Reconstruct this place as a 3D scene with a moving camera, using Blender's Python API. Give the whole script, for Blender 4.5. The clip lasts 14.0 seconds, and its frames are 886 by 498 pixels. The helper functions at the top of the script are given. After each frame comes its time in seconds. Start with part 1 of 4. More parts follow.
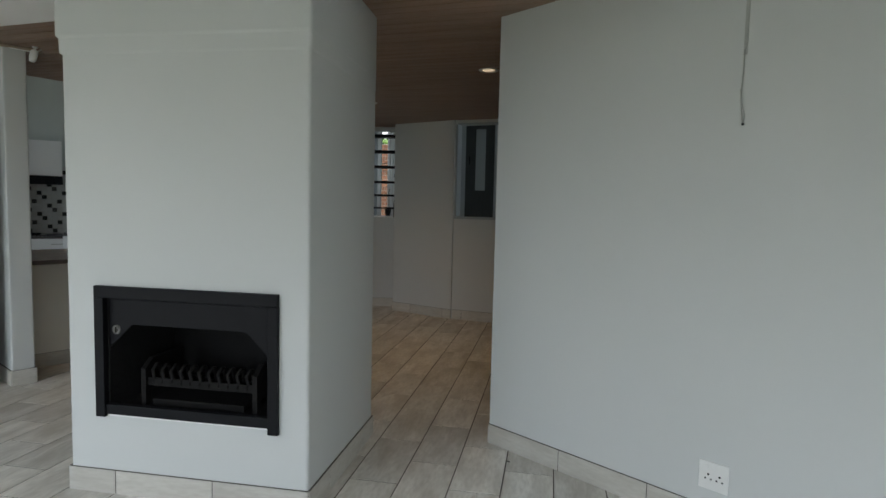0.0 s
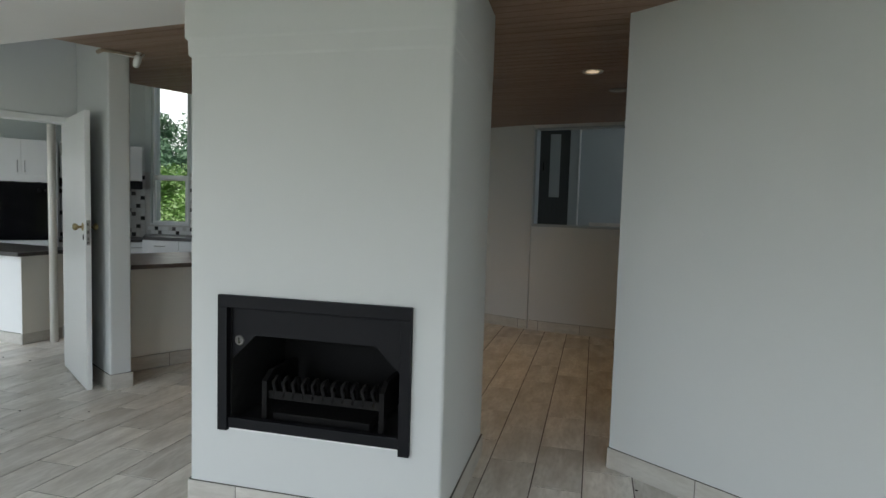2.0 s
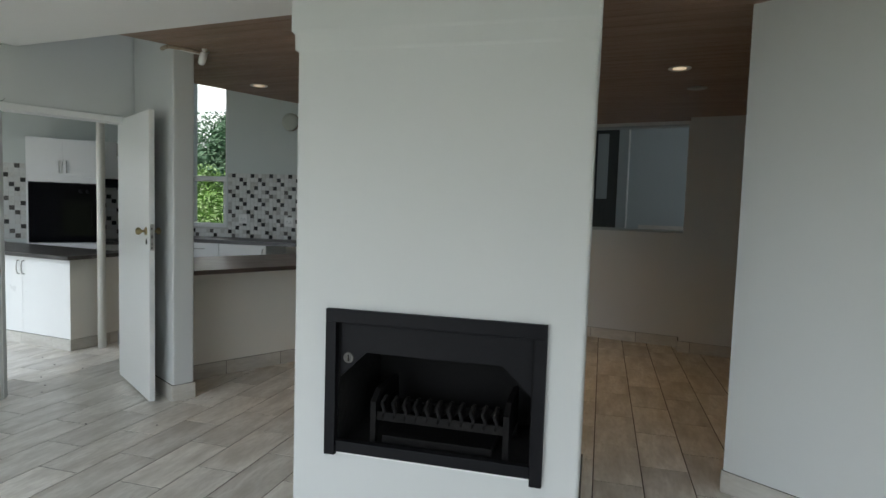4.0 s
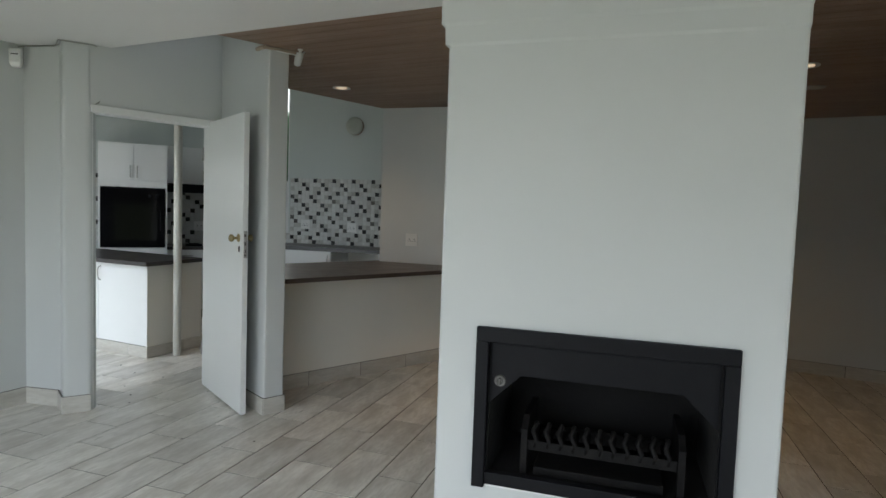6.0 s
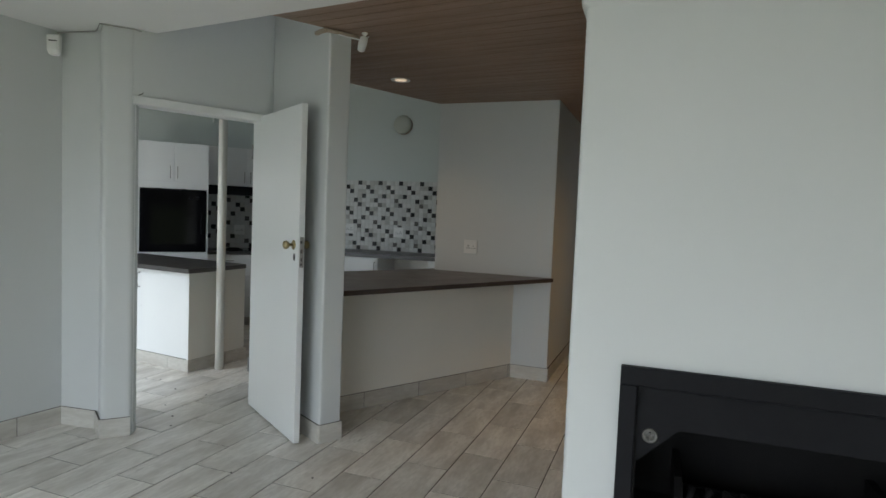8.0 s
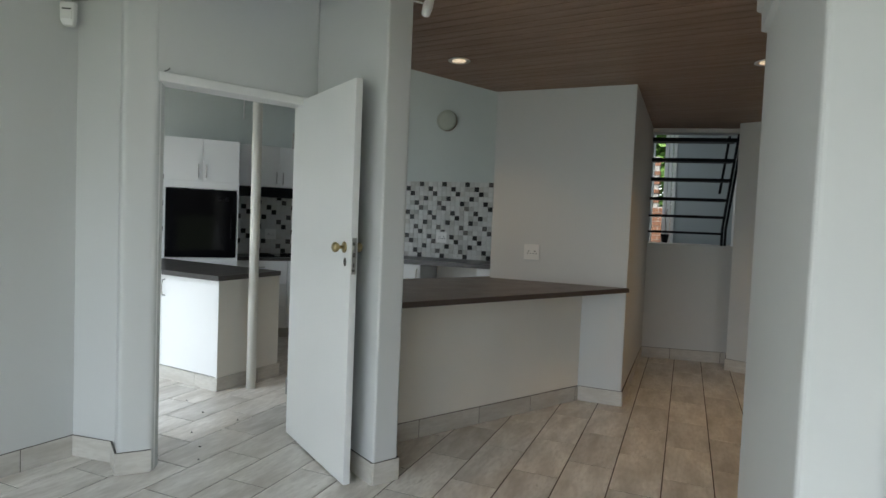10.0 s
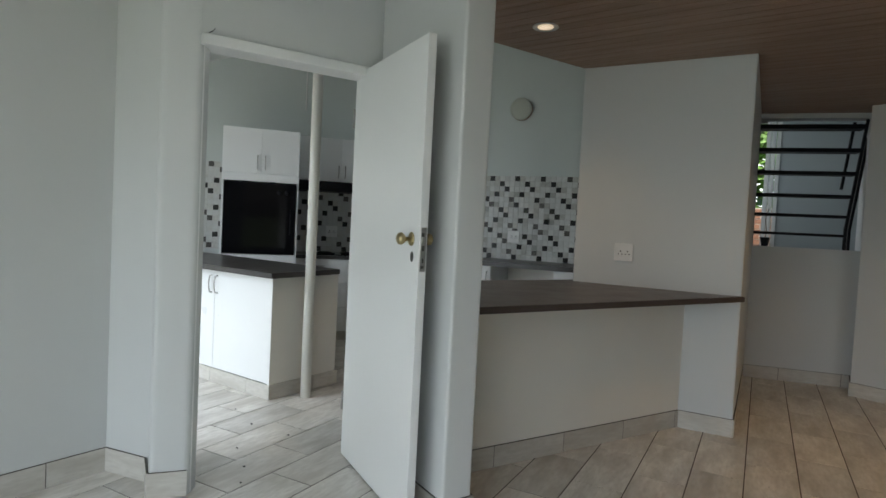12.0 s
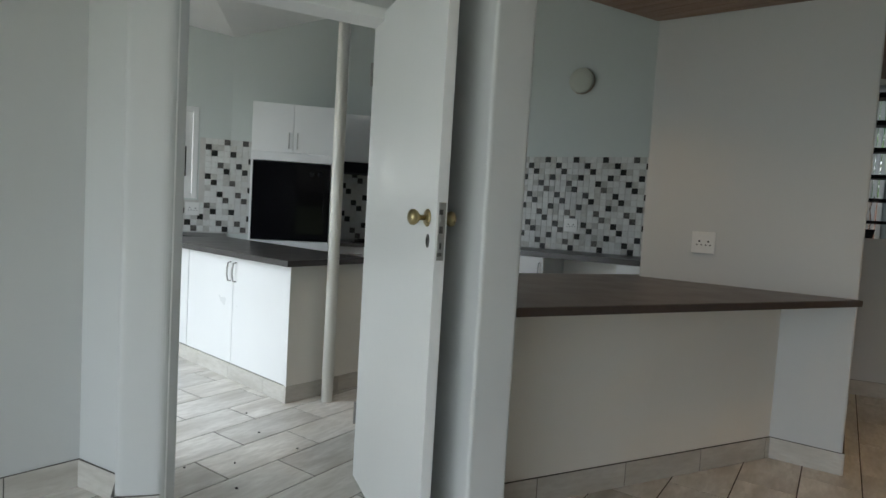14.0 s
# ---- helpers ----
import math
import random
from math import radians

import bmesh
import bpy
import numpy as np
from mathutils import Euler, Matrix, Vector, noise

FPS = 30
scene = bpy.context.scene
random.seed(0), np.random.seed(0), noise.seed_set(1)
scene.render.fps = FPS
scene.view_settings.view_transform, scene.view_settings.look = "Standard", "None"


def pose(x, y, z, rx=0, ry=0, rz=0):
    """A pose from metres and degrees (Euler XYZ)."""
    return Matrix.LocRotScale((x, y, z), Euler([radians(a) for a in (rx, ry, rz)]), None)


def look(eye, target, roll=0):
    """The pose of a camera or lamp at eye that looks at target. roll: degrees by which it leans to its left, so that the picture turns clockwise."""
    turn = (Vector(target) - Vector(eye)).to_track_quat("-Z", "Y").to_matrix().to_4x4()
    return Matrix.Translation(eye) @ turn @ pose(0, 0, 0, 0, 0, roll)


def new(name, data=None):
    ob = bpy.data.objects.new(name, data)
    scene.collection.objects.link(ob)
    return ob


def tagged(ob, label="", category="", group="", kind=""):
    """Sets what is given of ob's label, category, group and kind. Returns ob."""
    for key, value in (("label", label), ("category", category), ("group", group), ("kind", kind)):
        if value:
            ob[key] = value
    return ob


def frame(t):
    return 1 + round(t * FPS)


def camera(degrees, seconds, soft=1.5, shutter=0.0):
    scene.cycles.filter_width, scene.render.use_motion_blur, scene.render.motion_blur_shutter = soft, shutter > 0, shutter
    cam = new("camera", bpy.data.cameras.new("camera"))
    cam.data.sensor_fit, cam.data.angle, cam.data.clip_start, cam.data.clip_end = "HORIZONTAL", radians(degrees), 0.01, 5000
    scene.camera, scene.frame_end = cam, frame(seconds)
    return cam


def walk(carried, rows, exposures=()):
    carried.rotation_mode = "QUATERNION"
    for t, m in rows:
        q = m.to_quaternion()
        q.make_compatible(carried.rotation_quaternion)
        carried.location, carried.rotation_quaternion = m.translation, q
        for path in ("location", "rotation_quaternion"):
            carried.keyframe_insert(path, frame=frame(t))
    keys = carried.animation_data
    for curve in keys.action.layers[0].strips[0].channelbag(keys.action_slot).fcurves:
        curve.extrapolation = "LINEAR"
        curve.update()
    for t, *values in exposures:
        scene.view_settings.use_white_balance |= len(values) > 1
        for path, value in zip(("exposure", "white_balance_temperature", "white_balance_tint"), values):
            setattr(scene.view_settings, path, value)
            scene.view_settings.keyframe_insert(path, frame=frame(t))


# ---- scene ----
cam = camera(74.5, 14.0)
PATH = [
    (0, (0.209, 0.19, 1.397), (-0.374, 2.097, 1.248), 1.3),
    (0.5, (0.077, 0.196, 1.396), (-0.541, 2.093, 1.253), 1.5),
    (1, (-0.019, 0.217, 1.394), (-0.683, 2.098, 1.253), 1.6),
    (1.5, (-0.117, 0.231, 1.391), (-0.817, 2.1, 1.253), 1.6),
    (2, (-0.249, 0.216, 1.397), (-0.965, 2.079, 1.264), 1.7),
    (2.5, (-0.388, 0.173, 1.407), (-1.106, 2.036, 1.276), 1.7),
    (3, (-0.51, 0.153, 1.405), (-1.23, 2.014, 1.277), 1.8),
    (3.2, (-0.56, 0.171, 1.416), (-1.278, 2.032, 1.276), 1.7),
    (5.5, (-1.215, 0.247, 1.414), (-2.026, 2.071, 1.29), 2.0),
    (6, (-1.337, 0.228, 1.414), (-2.161, 2.046, 1.291), 2.0),
    (6.5, (-1.457, 0.275, 1.411), (-2.303, 2.083, 1.291), 2.1),
    (7, (-1.594, 0.383, 1.413), (-2.463, 2.181, 1.295), 2.2),
    (7.5, (-1.718, 0.476, 1.415), (-2.607, 2.264, 1.299), 2.2),
    (8, (-1.821, 0.52, 1.409), (-2.728, 2.3, 1.295), 2.3),
    (10.5, (-2.44, 1.013, 1.318), (-3.449, 2.738, 1.236), 2.5),
    (11, (-2.515, 1.113, 1.298), (-3.573, 2.808, 1.214), 2.7),
    (11.5, (-2.612, 1.219, 1.282), (-3.718, 2.884, 1.199), 2.7),
    (12, (-2.692, 1.31, 1.264), (-3.843, 2.944, 1.182), 2.9),
    (12.5, (-2.751, 1.428, 1.247), (-3.94, 3.034, 1.161), 2.9),
    (13, (-2.811, 1.595, 1.237), (-4.042, 3.168, 1.147), 3.1),
    (13.5, (-2.864, 1.728, 1.233), (-4.14, 3.264, 1.129), 3.2),
    (14, (-2.93, 1.838, 1.216), (-4.238, 3.346, 1.095), 3.4),
]
walk(cam, [(t, look(eye, target, roll)) for t, eye, target, roll in PATH], [(0.0, -0.04), (3.0, 0.06), (6.5, 0.14), (8.0, 0.10), (10.5, 0.43), (12.0, 0.38), (14.0, 0.25)])
LOUNGE_W, KITCHEN_W, UPPER_W, STAIR_W, DOWN_W = 88.0, 43.0, 10.0, 3.8, 11.6

# ---- world and light ----
world = bpy.data.worlds.new("overcast")
scene.world = world
world.use_nodes = True
wn = world.node_tree
sky = wn.nodes.new("ShaderNodeTexSky")
sky.sky_type = "NISHITA"
sky.sun_disc = False
sky.sun_elevation, sky.sun_rotation = radians(63), radians(205)
sky.air_density, sky.dust_density = 1.0, 5.0
wn.nodes["Background"].inputs[1].default_value = 0.15
wn.links.new(sky.outputs[0], wn.nodes["Background"].inputs[0])


def sun(strength, angle, direction):
    data = bpy.data.lights.new("sun", "SUN")
    data.energy, data.angle, data.color = strength, radians(angle), (1.0, 0.97, 0.92)
    ob = new("sun", data)
    ob.matrix_world = look((0, 0, 10), Vector((0, 0, 10)) + Vector(direction))


def window_light(name, eye, target, sx, sy, watts, color, spread=180):
    data = bpy.data.lights.new(name, "AREA")
    data.shape, data.size, data.size_y, data.energy, data.color = "RECTANGLE", sx, sy, watts, color
    data.spread = radians(spread)
    ob = new(name, data)
    ob.matrix_world = look(eye, target)


sun(4.5, 10, (0.2, 0.42, -0.9))
DAY = (0.80, 0.90, 1.0)
window_light("patio_daylight", (-3.35, -1.42, 1.12), (-3.35, 0.6, -0.7), 3.8, 2.0, LOUNGE_W * 0.6, DAY, 120)
window_light("garden_door_daylight", (1.1, -1.42, 1.05), (1.1, 0.6, -1.0), 1.7, 1.9, LOUNGE_W * 0.48, DAY, 118)
window_light("kitchen_daylight", (-6.8, 1.0, 1.3), (-6.8, 2.7, -0.4), 1.6, 2.1, KITCHEN_W, DAY, 122)


# ---- materials ----
def material(name, color, rough=0.6, metal=0.0, spots=0.0, spot_scale=6.0, grain=0.0, grain_scale=120.0, bump=0.0, bump_scale=60.0,
             second=None, stretch=(1, 1, 1), rnd=0.0, spec=0.5, coat=0.0):
    """A surface with broad patches, fine grain and relief, at real-world size."""
    m = bpy.data.materials.new(name)
    m.use_nodes = True
    t = m.node_tree
    b = t.nodes["Principled BSDF"]
    b.inputs["Roughness"].default_value, b.inputs["Metallic"].default_value = rough, metal
    b.inputs["Specular IOR Level"].default_value = spec
    b.inputs["Coat Weight"].default_value = coat
    co = t.nodes.new("ShaderNodeTexCoord")
    mp = t.nodes.new("ShaderNodeMapping")
    mp.inputs["Scale"].default_value = stretch
    t.links.new(co.outputs["Object"], mp.inputs[0])
    src = mp.outputs[0]
    if rnd:
        info = t.nodes.new("ShaderNodeObjectInfo")
        mul = t.nodes.new("ShaderNodeMath")
        mul.operation, mul.inputs[1].default_value = "MULTIPLY", 37.0
        t.links.new(info.outputs["Random"], mul.inputs[0])
        add = t.nodes.new("ShaderNodeVectorMath")
        t.links.new(mp.outputs[0], add.inputs[0])
        t.links.new(mul.outputs[0], add.inputs[1])
        src = add.outputs[0]
    col = (*color, 1)
    sec = (*(second or tuple(c * 0.72 for c in color)), 1)
    n1 = t.nodes.new("ShaderNodeTexNoise")
    n1.inputs["Scale"].default_value, n1.inputs["Detail"].default_value = spot_scale, 6
    n2 = t.nodes.new("ShaderNodeTexNoise")
    n2.inputs["Scale"].default_value, n2.inputs["Detail"].default_value = grain_scale, 4
    t.links.new(src, n1.inputs["Vector"])
    t.links.new(src, n2.inputs["Vector"])
    r1 = t.nodes.new("ShaderNodeMapRange")
    r1.inputs[1].default_value, r1.inputs[2].default_value, r1.inputs[4].default_value = 0.38, 0.7, spots
    t.links.new(n1.outputs[0], r1.inputs[0])
    r2 = t.nodes.new("ShaderNodeMapRange")
    r2.inputs[1].default_value, r2.inputs[2].default_value, r2.inputs[4].default_value = 0.4, 0.7, grain
    t.links.new(n2.outputs[0], r2.inputs[0])
    a = t.nodes.new("ShaderNodeMix")
    a.data_type = "RGBA"
    a.inputs[6].default_value, a.inputs[7].default_value = col, sec
    t.links.new(r1.outputs[0], a.inputs[0])
    c = t.nodes.new("ShaderNodeMix")
    c.data_type = "RGBA"
    c.inputs[7].default_value = sec
    t.links.new(a.outputs[2], c.inputs[6])
    t.links.new(r2.outputs[0], c.inputs[0])
    out = c.outputs[2]
    if rnd:
        hs = t.nodes.new("ShaderNodeHueSaturation")
        rr = t.nodes.new("ShaderNodeMapRange")
        rr.inputs[3].default_value, rr.inputs[4].default_value = 1 - rnd, 1 + rnd
        t.links.new(info.outputs["Random"], rr.inputs[0])
        t.links.new(rr.outputs[0], hs.inputs["Value"])
        t.links.new(out, hs.inputs["Color"])
        out = hs.outputs[0]
    t.links.new(out, b.inputs["Base Color"])
    if bump:
        n3 = t.nodes.new("ShaderNodeTexNoise")
        n3.inputs["Scale"].default_value, n3.inputs["Detail"].default_value = bump_scale, 5
        t.links.new(src, n3.inputs["Vector"])
        bp = t.nodes.new("ShaderNodeBump")
        bp.inputs["Strength"].default_value, bp.inputs["Distance"].default_value = bump, 0.01
        t.links.new(n3.outputs[0], bp.inputs["Height"])
        t.links.new(bp.outputs[0], b.inputs["Normal"])
        rg = t.nodes.new("ShaderNodeMapRange")
        rg.inputs[3].default_value, rg.inputs[4].default_value = max(rough - 0.08, 0.02), min(rough + 0.08, 1)
        t.links.new(n1.outputs[0], rg.inputs[0])
        t.links.new(rg.outputs[0], b.inputs["Roughness"])
    return m


def glass_material():
    m = bpy.data.materials.new("clear_glass")
    m.use_nodes = True
    t = m.node_tree
    b = t.nodes["Principled BSDF"]
    b.inputs["Transmission Weight"].default_value, b.inputs["Roughness"].default_value = 1.0, 0.0
    b.inputs["IOR"].default_value = 1.05
    return m


def glow_material(name, color, strength):
    m = bpy.data.materials.new(name)
    m.use_nodes = True
    b = m.node_tree.nodes["Principled BSDF"]
    b.inputs["Base Color"].default_value = (0.8, 0.8, 0.8, 1)
    b.inputs["Emission Color"].default_value = (*color, 1)
    b.inputs["Emission Strength"].default_value = strength
    return m


PLASTER = material("painted_plaster", (0.615, 0.63, 0.62), 0.62, spots=0.10, spot_scale=0.9, grain=0.05, grain_scale=40, bump=0.12, bump_scale=14, second=(0.56, 0.57, 0.56))
KITCHEN_PAINT = material("pale_green_grey_plaster", (0.60, 0.645, 0.622), 0.6, spots=0.10, spot_scale=0.9, grain=0.05, grain_scale=40, bump=0.12, bump_scale=14, second=(0.55, 0.59, 0.57))
CEIL_WHITE = material("white_ceiling_paint", (0.80, 0.80, 0.78), 0.8, spots=0.08, spot_scale=1.2, grain=0.04, bump=0.06, bump_scale=30)
WOOD = material("stained_ceiling_board", (0.32, 0.215, 0.155), 0.45, spots=0.6, spot_scale=1.6, grain=0.5, grain_scale=9, bump=0.15, bump_scale=20, second=(0.20, 0.128, 0.088), stretch=(0.6, 9, 9))
GROOVE = material("dark_groove", (0.05, 0.03, 0.02), 0.8)
TILE = material("wood_look_floor_tile", (0.77, 0.745, 0.695), 0.31, spots=0.8, spot_scale=2.6, grain=0.45, grain_scale=14, bump=0.05, bump_scale=18, second=(0.44, 0.405, 0.355), stretch=(4.0, 1.1, 3), rnd=0.13)
TILE_FAR = material("wood_look_floor_tile_far", (0.77, 0.745, 0.695), 0.31, spots=0.8, spot_scale=2.6, grain=0.45, grain_scale=14, bump=0.05, bump_scale=18, second=(0.44, 0.405, 0.355), stretch=(4.0, 1.1, 3), rnd=0.0)
SKIRT = material("wood_look_skirting_tile", (0.61, 0.59, 0.54), 0.38, spots=0.55, spot_scale=3.0, grain=0.4, grain_scale=14, bump=0.05, bump_scale=18, second=(0.42, 0.39, 0.34), stretch=(1.2, 1.2, 5), rnd=0.08)
GROUT = material("grey_grout", (0.10, 0.085, 0.07), 0.9, spots=0.4, spot_scale=12, bump=0.2)
WHITE = material("white_melamine", (0.80, 0.81, 0.80), 0.3, spots=0.05, spot_scale=3, bump=0.02)
CREAM = material("cream_end_panel", (0.80, 0.785, 0.725), 0.5, spots=0.12, spot_scale=2.5, bump=0.04)
DOORPAINT = material("white_gloss_door_paint", (0.79, 0.80, 0.785), 0.34, spots=0.06, spot_scale=1.2, grain=0.03, grain_scale=60, bump=0.015, bump_scale=9)
TOP = material("dark_laminate_worktop", (0.078, 0.073, 0.072), 0.32, spots=0.5, spot_scale=9, grain=0.6, grain_scale=180, second=(0.05, 0.043, 0.04), bump=0.05, bump_scale=120)
TOPBROWN = material("brown_laminate_counter", (0.088, 0.067, 0.058), 0.34, spots=0.5, spot_scale=7, grain=0.6, grain_scale=160, second=(0.052, 0.041, 0.036), bump=0.05, bump_scale=120)
BLACK = material("black_painted_steel", (0.0062, 0.0062, 0.008), 0.5, spots=0.4, spot_scale=12, grain=0.3, second=(0.011, 0.011, 0.013), bump=0.03, bump_scale=80, spec=0.16)
SOOT = material("sooty_firebox", (0.004, 0.0037, 0.0037), 0.95, spots=0.6, spot_scale=9, second=(0.010, 0.009, 0.008), bump=0.4, bump_scale=25)
IRON = material("cast_iron_grate", (0.0065, 0.006, 0.006), 0.65, spots=0.6, spot_scale=20, second=(0.016, 0.014, 0.013), bump=0.3, bump_scale=60, spec=0.18)
OVENGLASS = material("black_oven_glass", (0.004, 0.004, 0.005), 0.06, spec=0.12)
STEEL = material("brushed_steel", (0.42, 0.41, 0.39), 0.32, metal=1.0, spots=0.3, spot_scale=30, bump=0.05)
DULLSTEEL = material("dull_worn_steel", (0.17, 0.165, 0.155), 0.5, metal=1.0, spots=0.6, spot_scale=60, second=(0.08, 0.075, 0.07), bump=0.15)
BRASS = material("aged_brass", (0.40, 0.33, 0.18), 0.3, metal=1.0, spots=0.6, spot_scale=40, second=(0.25, 0.18, 0.08), bump=0.1)
PLASTIC = material("white_plastic", (0.80, 0.80, 0.78), 0.35, spots=0.1, spot_scale=20, bump=0.02)
CHASE = material("dull_grey_filler", (0.46, 0.47, 0.45), 0.9, spots=0.4, spot_scale=30, bump=0.4, bump_scale=50)
HOLE = material("dark_slot", (0.015, 0.015, 0.015), 0.9)
BEIGE = material("old_filler", (0.42, 0.34, 0.26), 0.85, spots=0.5, spot_scale=30, bump=0.5, bump_scale=60)
LAMPCOVER = material("opal_lamp_cover", (0.52, 0.54, 0.47), 0.4, spots=0.2, spot_scale=10, bump=0.02)
POLEPAINT = material("cream_pole_paint", (0.74, 0.73, 0.67), 0.4, spots=0.2, spot_scale=6, bump=0.05)
T_WHITE = material("white_mosaic", (0.68, 0.69, 0.67), 0.12, spots=0.35, spot_scale=25, grain=0.2, second=(0.46, 0.46, 0.44), rnd=0.10, spec=0.06)
T_GREY = material("grey_mosaic", (0.54, 0.54, 0.51), 0.2, spots=0.5, spot_scale=40, second=(0.34, 0.33, 0.31), rnd=0.2, spec=0.06)
T_DARK = material("black_mosaic", (0.034, 0.035, 0.033), 0.15, spots=0.5, spot_scale=40, second=(0.075, 0.072, 0.066), rnd=0.2, spec=0.06)
T_MID = material("brown_grey_mosaic", (0.10, 0.095, 0.088), 0.3, spots=0.7, spot_scale=60, second=(0.24, 0.23, 0.21), rnd=0.2, spec=0.06)
T_GROUT = material("pale_grout", (0.58, 0.57, 0.54), 0.9, spots=0.3, spot_scale=20, bump=0.1)
ALU = material("white_window_frame", (0.78, 0.79, 0.78), 0.35, spots=0.08, spot_scale=8, bump=0.02)
GLASS = glass_material()
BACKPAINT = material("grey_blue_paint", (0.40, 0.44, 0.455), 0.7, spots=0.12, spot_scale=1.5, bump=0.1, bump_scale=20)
DARKDOOR = material("dark_stained_door", (0.055, 0.06, 0.06), 0.45, spots=0.4, spot_scale=4, bump=0.1, stretch=(8, 8, 1))
BRICK = material("red_face_brick", (0.36, 0.19, 0.12), 0.85, spots=0.5, spot_scale=20, second=(0.24, 0.12, 0.08), bump=0.3, rnd=0.15)
BARK = material("bark", (0.12, 0.09, 0.06), 0.9, spots=0.6, spot_scale=10, bump=0.5)
LEAF = material("leaf", (0.17, 0.33, 0.07), 0.45, spots=0.6, spot_scale=1.4, second=(0.11, 0.22, 0.045), grain=0.4, grain_scale=5)
# far leaves: the teal haze of distance is mixed into this colour
LEAF_HAZE = material("far_leaf_haze_tint", (0.12, 0.25, 0.135), 0.7, spots=0.6, spot_scale=0.5, second=(0.055, 0.10, 0.055), grain=0.4, grain_scale=2)
GRASS = material("garden_ground", (0.07, 0.12, 0.035), 0.9, spots=0.6, spot_scale=0.6, second=(0.10, 0.085, 0.05), bump=0.4, bump_scale=8)
JOINT = material("skirting_joint", (0.13, 0.12, 0.105), 0.9, spots=0.3, spot_scale=20, bump=0.1)
CLOUD = glow_material("overcast_sky", (0.93, 0.97, 1.0), 1.25)
WARM_GLOW = glow_material("lit_lamp_glass", (1.0, 0.76, 0.50), 0.5)


# ---- mesh tools ----
def mesh_object(name, bm, mat, smooth=False):
    me = bpy.data.meshes.new(name)
    bmesh.ops.recalc_face_normals(bm, faces=bm.faces)
    bm.to_mesh(me)
    bm.free()
    me.materials.append(mat)
    if smooth:
        me.polygons.foreach_set("use_smooth", [True] * len(me.polygons))
    return new(name, me)


def part(name, bm, mat, parent, label="", smooth=False):
    ob = mesh_object(name, bm, mat, smooth)
    ob.parent = parent
    if label:
        tagged(ob, label)
    return ob


def empty(name, m=None):
    ob = new(name)
    ob.empty_display_size = 0.1
    if m is not None:
        ob.matrix_world = m
    return ob


def add_box(bm, x0, x1, y0, y1, z0, z1, bevel=0.0, m=None):
    r = bmesh.ops.create_cube(bm, size=1)
    vs = r["verts"]
    for v in vs:
        v.co = Vector((x0 + (v.co.x + 0.5) * (x1 - x0), y0 + (v.co.y + 0.5) * (y1 - y0), z0 + (v.co.z + 0.5) * (z1 - z0)))
    if bevel:
        es = list({e for v in vs for e in v.link_edges})
        r = bmesh.ops.bevel(bm, geom=es, offset=bevel, segments=2, affect="EDGES", profile=0.5)
        vs = list({v for f in r["faces"] for v in f.verts} | {v for v in vs if v.is_valid})
    if m is not None:
        bmesh.ops.transform(bm, matrix=m, verts=vs)
    return bm


def box(x0, x1, y0, y1, z0, z1, bevel=0.0):
    return add_box(bmesh.new(), x0, x1, y0, y1, z0, z1, bevel)


def add_prism(bm, poly, z0, z1):
    lo = [bm.verts.new((x, y, z0)) for x, y in poly]
    hi = [bm.verts.new((x, y, z1)) for x, y in poly]
    bm.faces.new(lo[::-1])
    bm.faces.new(hi)
    n = len(poly)
    for i in range(n):
        bm.faces.new((lo[i], lo[(i + 1) % n], hi[(i + 1) % n], hi[i]))
    return bm


def prism(poly, z0, z1):
    return add_prism(bmesh.new(), poly, z0, z1)


def add_tube(bm, points, r, seg=10):
    """A round bar along points."""
    pts = [Vector(p) for p in points]
    rings = []
    for i, p in enumerate(pts):
        d = (pts[min(i + 1, len(pts) - 1)] - pts[max(i - 1, 0)]).normalized()
        a = d.orthogonal().normalized()
        if rings:
            a = (rings[-1][1] - d * rings[-1][1].dot(d)).normalized()
        b = d.cross(a)
        rings.append(([bm.verts.new(p + r * (math.cos(k * math.tau / seg) * a + math.sin(k * math.tau / seg) * b)) for k in range(seg)], a))
    for (r0, _), (r1, _) in zip(rings, rings[1:]):
        for k in range(seg):
            bm.faces.new((r0[k], r0[(k + 1) % seg], r1[(k + 1) % seg], r1[k]))
    bm.faces.new(rings[0][0][::-1])
    bm.faces.new(rings[-1][0])
    return bm


def tube(points, r, seg=10):
    return add_tube(bmesh.new(), points, r, seg)


def add_lathe(bm, profile, seg=24, m=None):
    """Turns (radius, height) pairs round z."""
    rings = []
    for r, z in profile:
        rings.append([bm.verts.new((max(r, 1e-4) * math.cos(k * math.tau / seg), max(r, 1e-4) * math.sin(k * math.tau / seg), z)) for k in range(seg)])
    for r0, r1 in zip(rings, rings[1:]):
        for k in range(seg):
            bm.faces.new((r0[k], r0[(k + 1) % seg], r1[(k + 1) % seg], r1[k]))
    bm.faces.new(rings[0][::-1])
    bm.faces.new(rings[-1])
    if m is not None:
        bmesh.ops.transform(bm, matrix=m, verts=[v for ring in rings for v in ring])
    return bm


def lathe(profile, seg=24, m=None):
    return add_lathe(bmesh.new(), profile, seg, m)


def run_pose(p0, p1, z=0.0):
    """A pose at p0 whose x axis runs to p1 in plan; its y axis points to the left of the run."""
    return pose(p0[0], p0[1], z, 0, 0, math.degrees(math.atan2(p1[1] - p0[1], p1[0] - p0[0])))


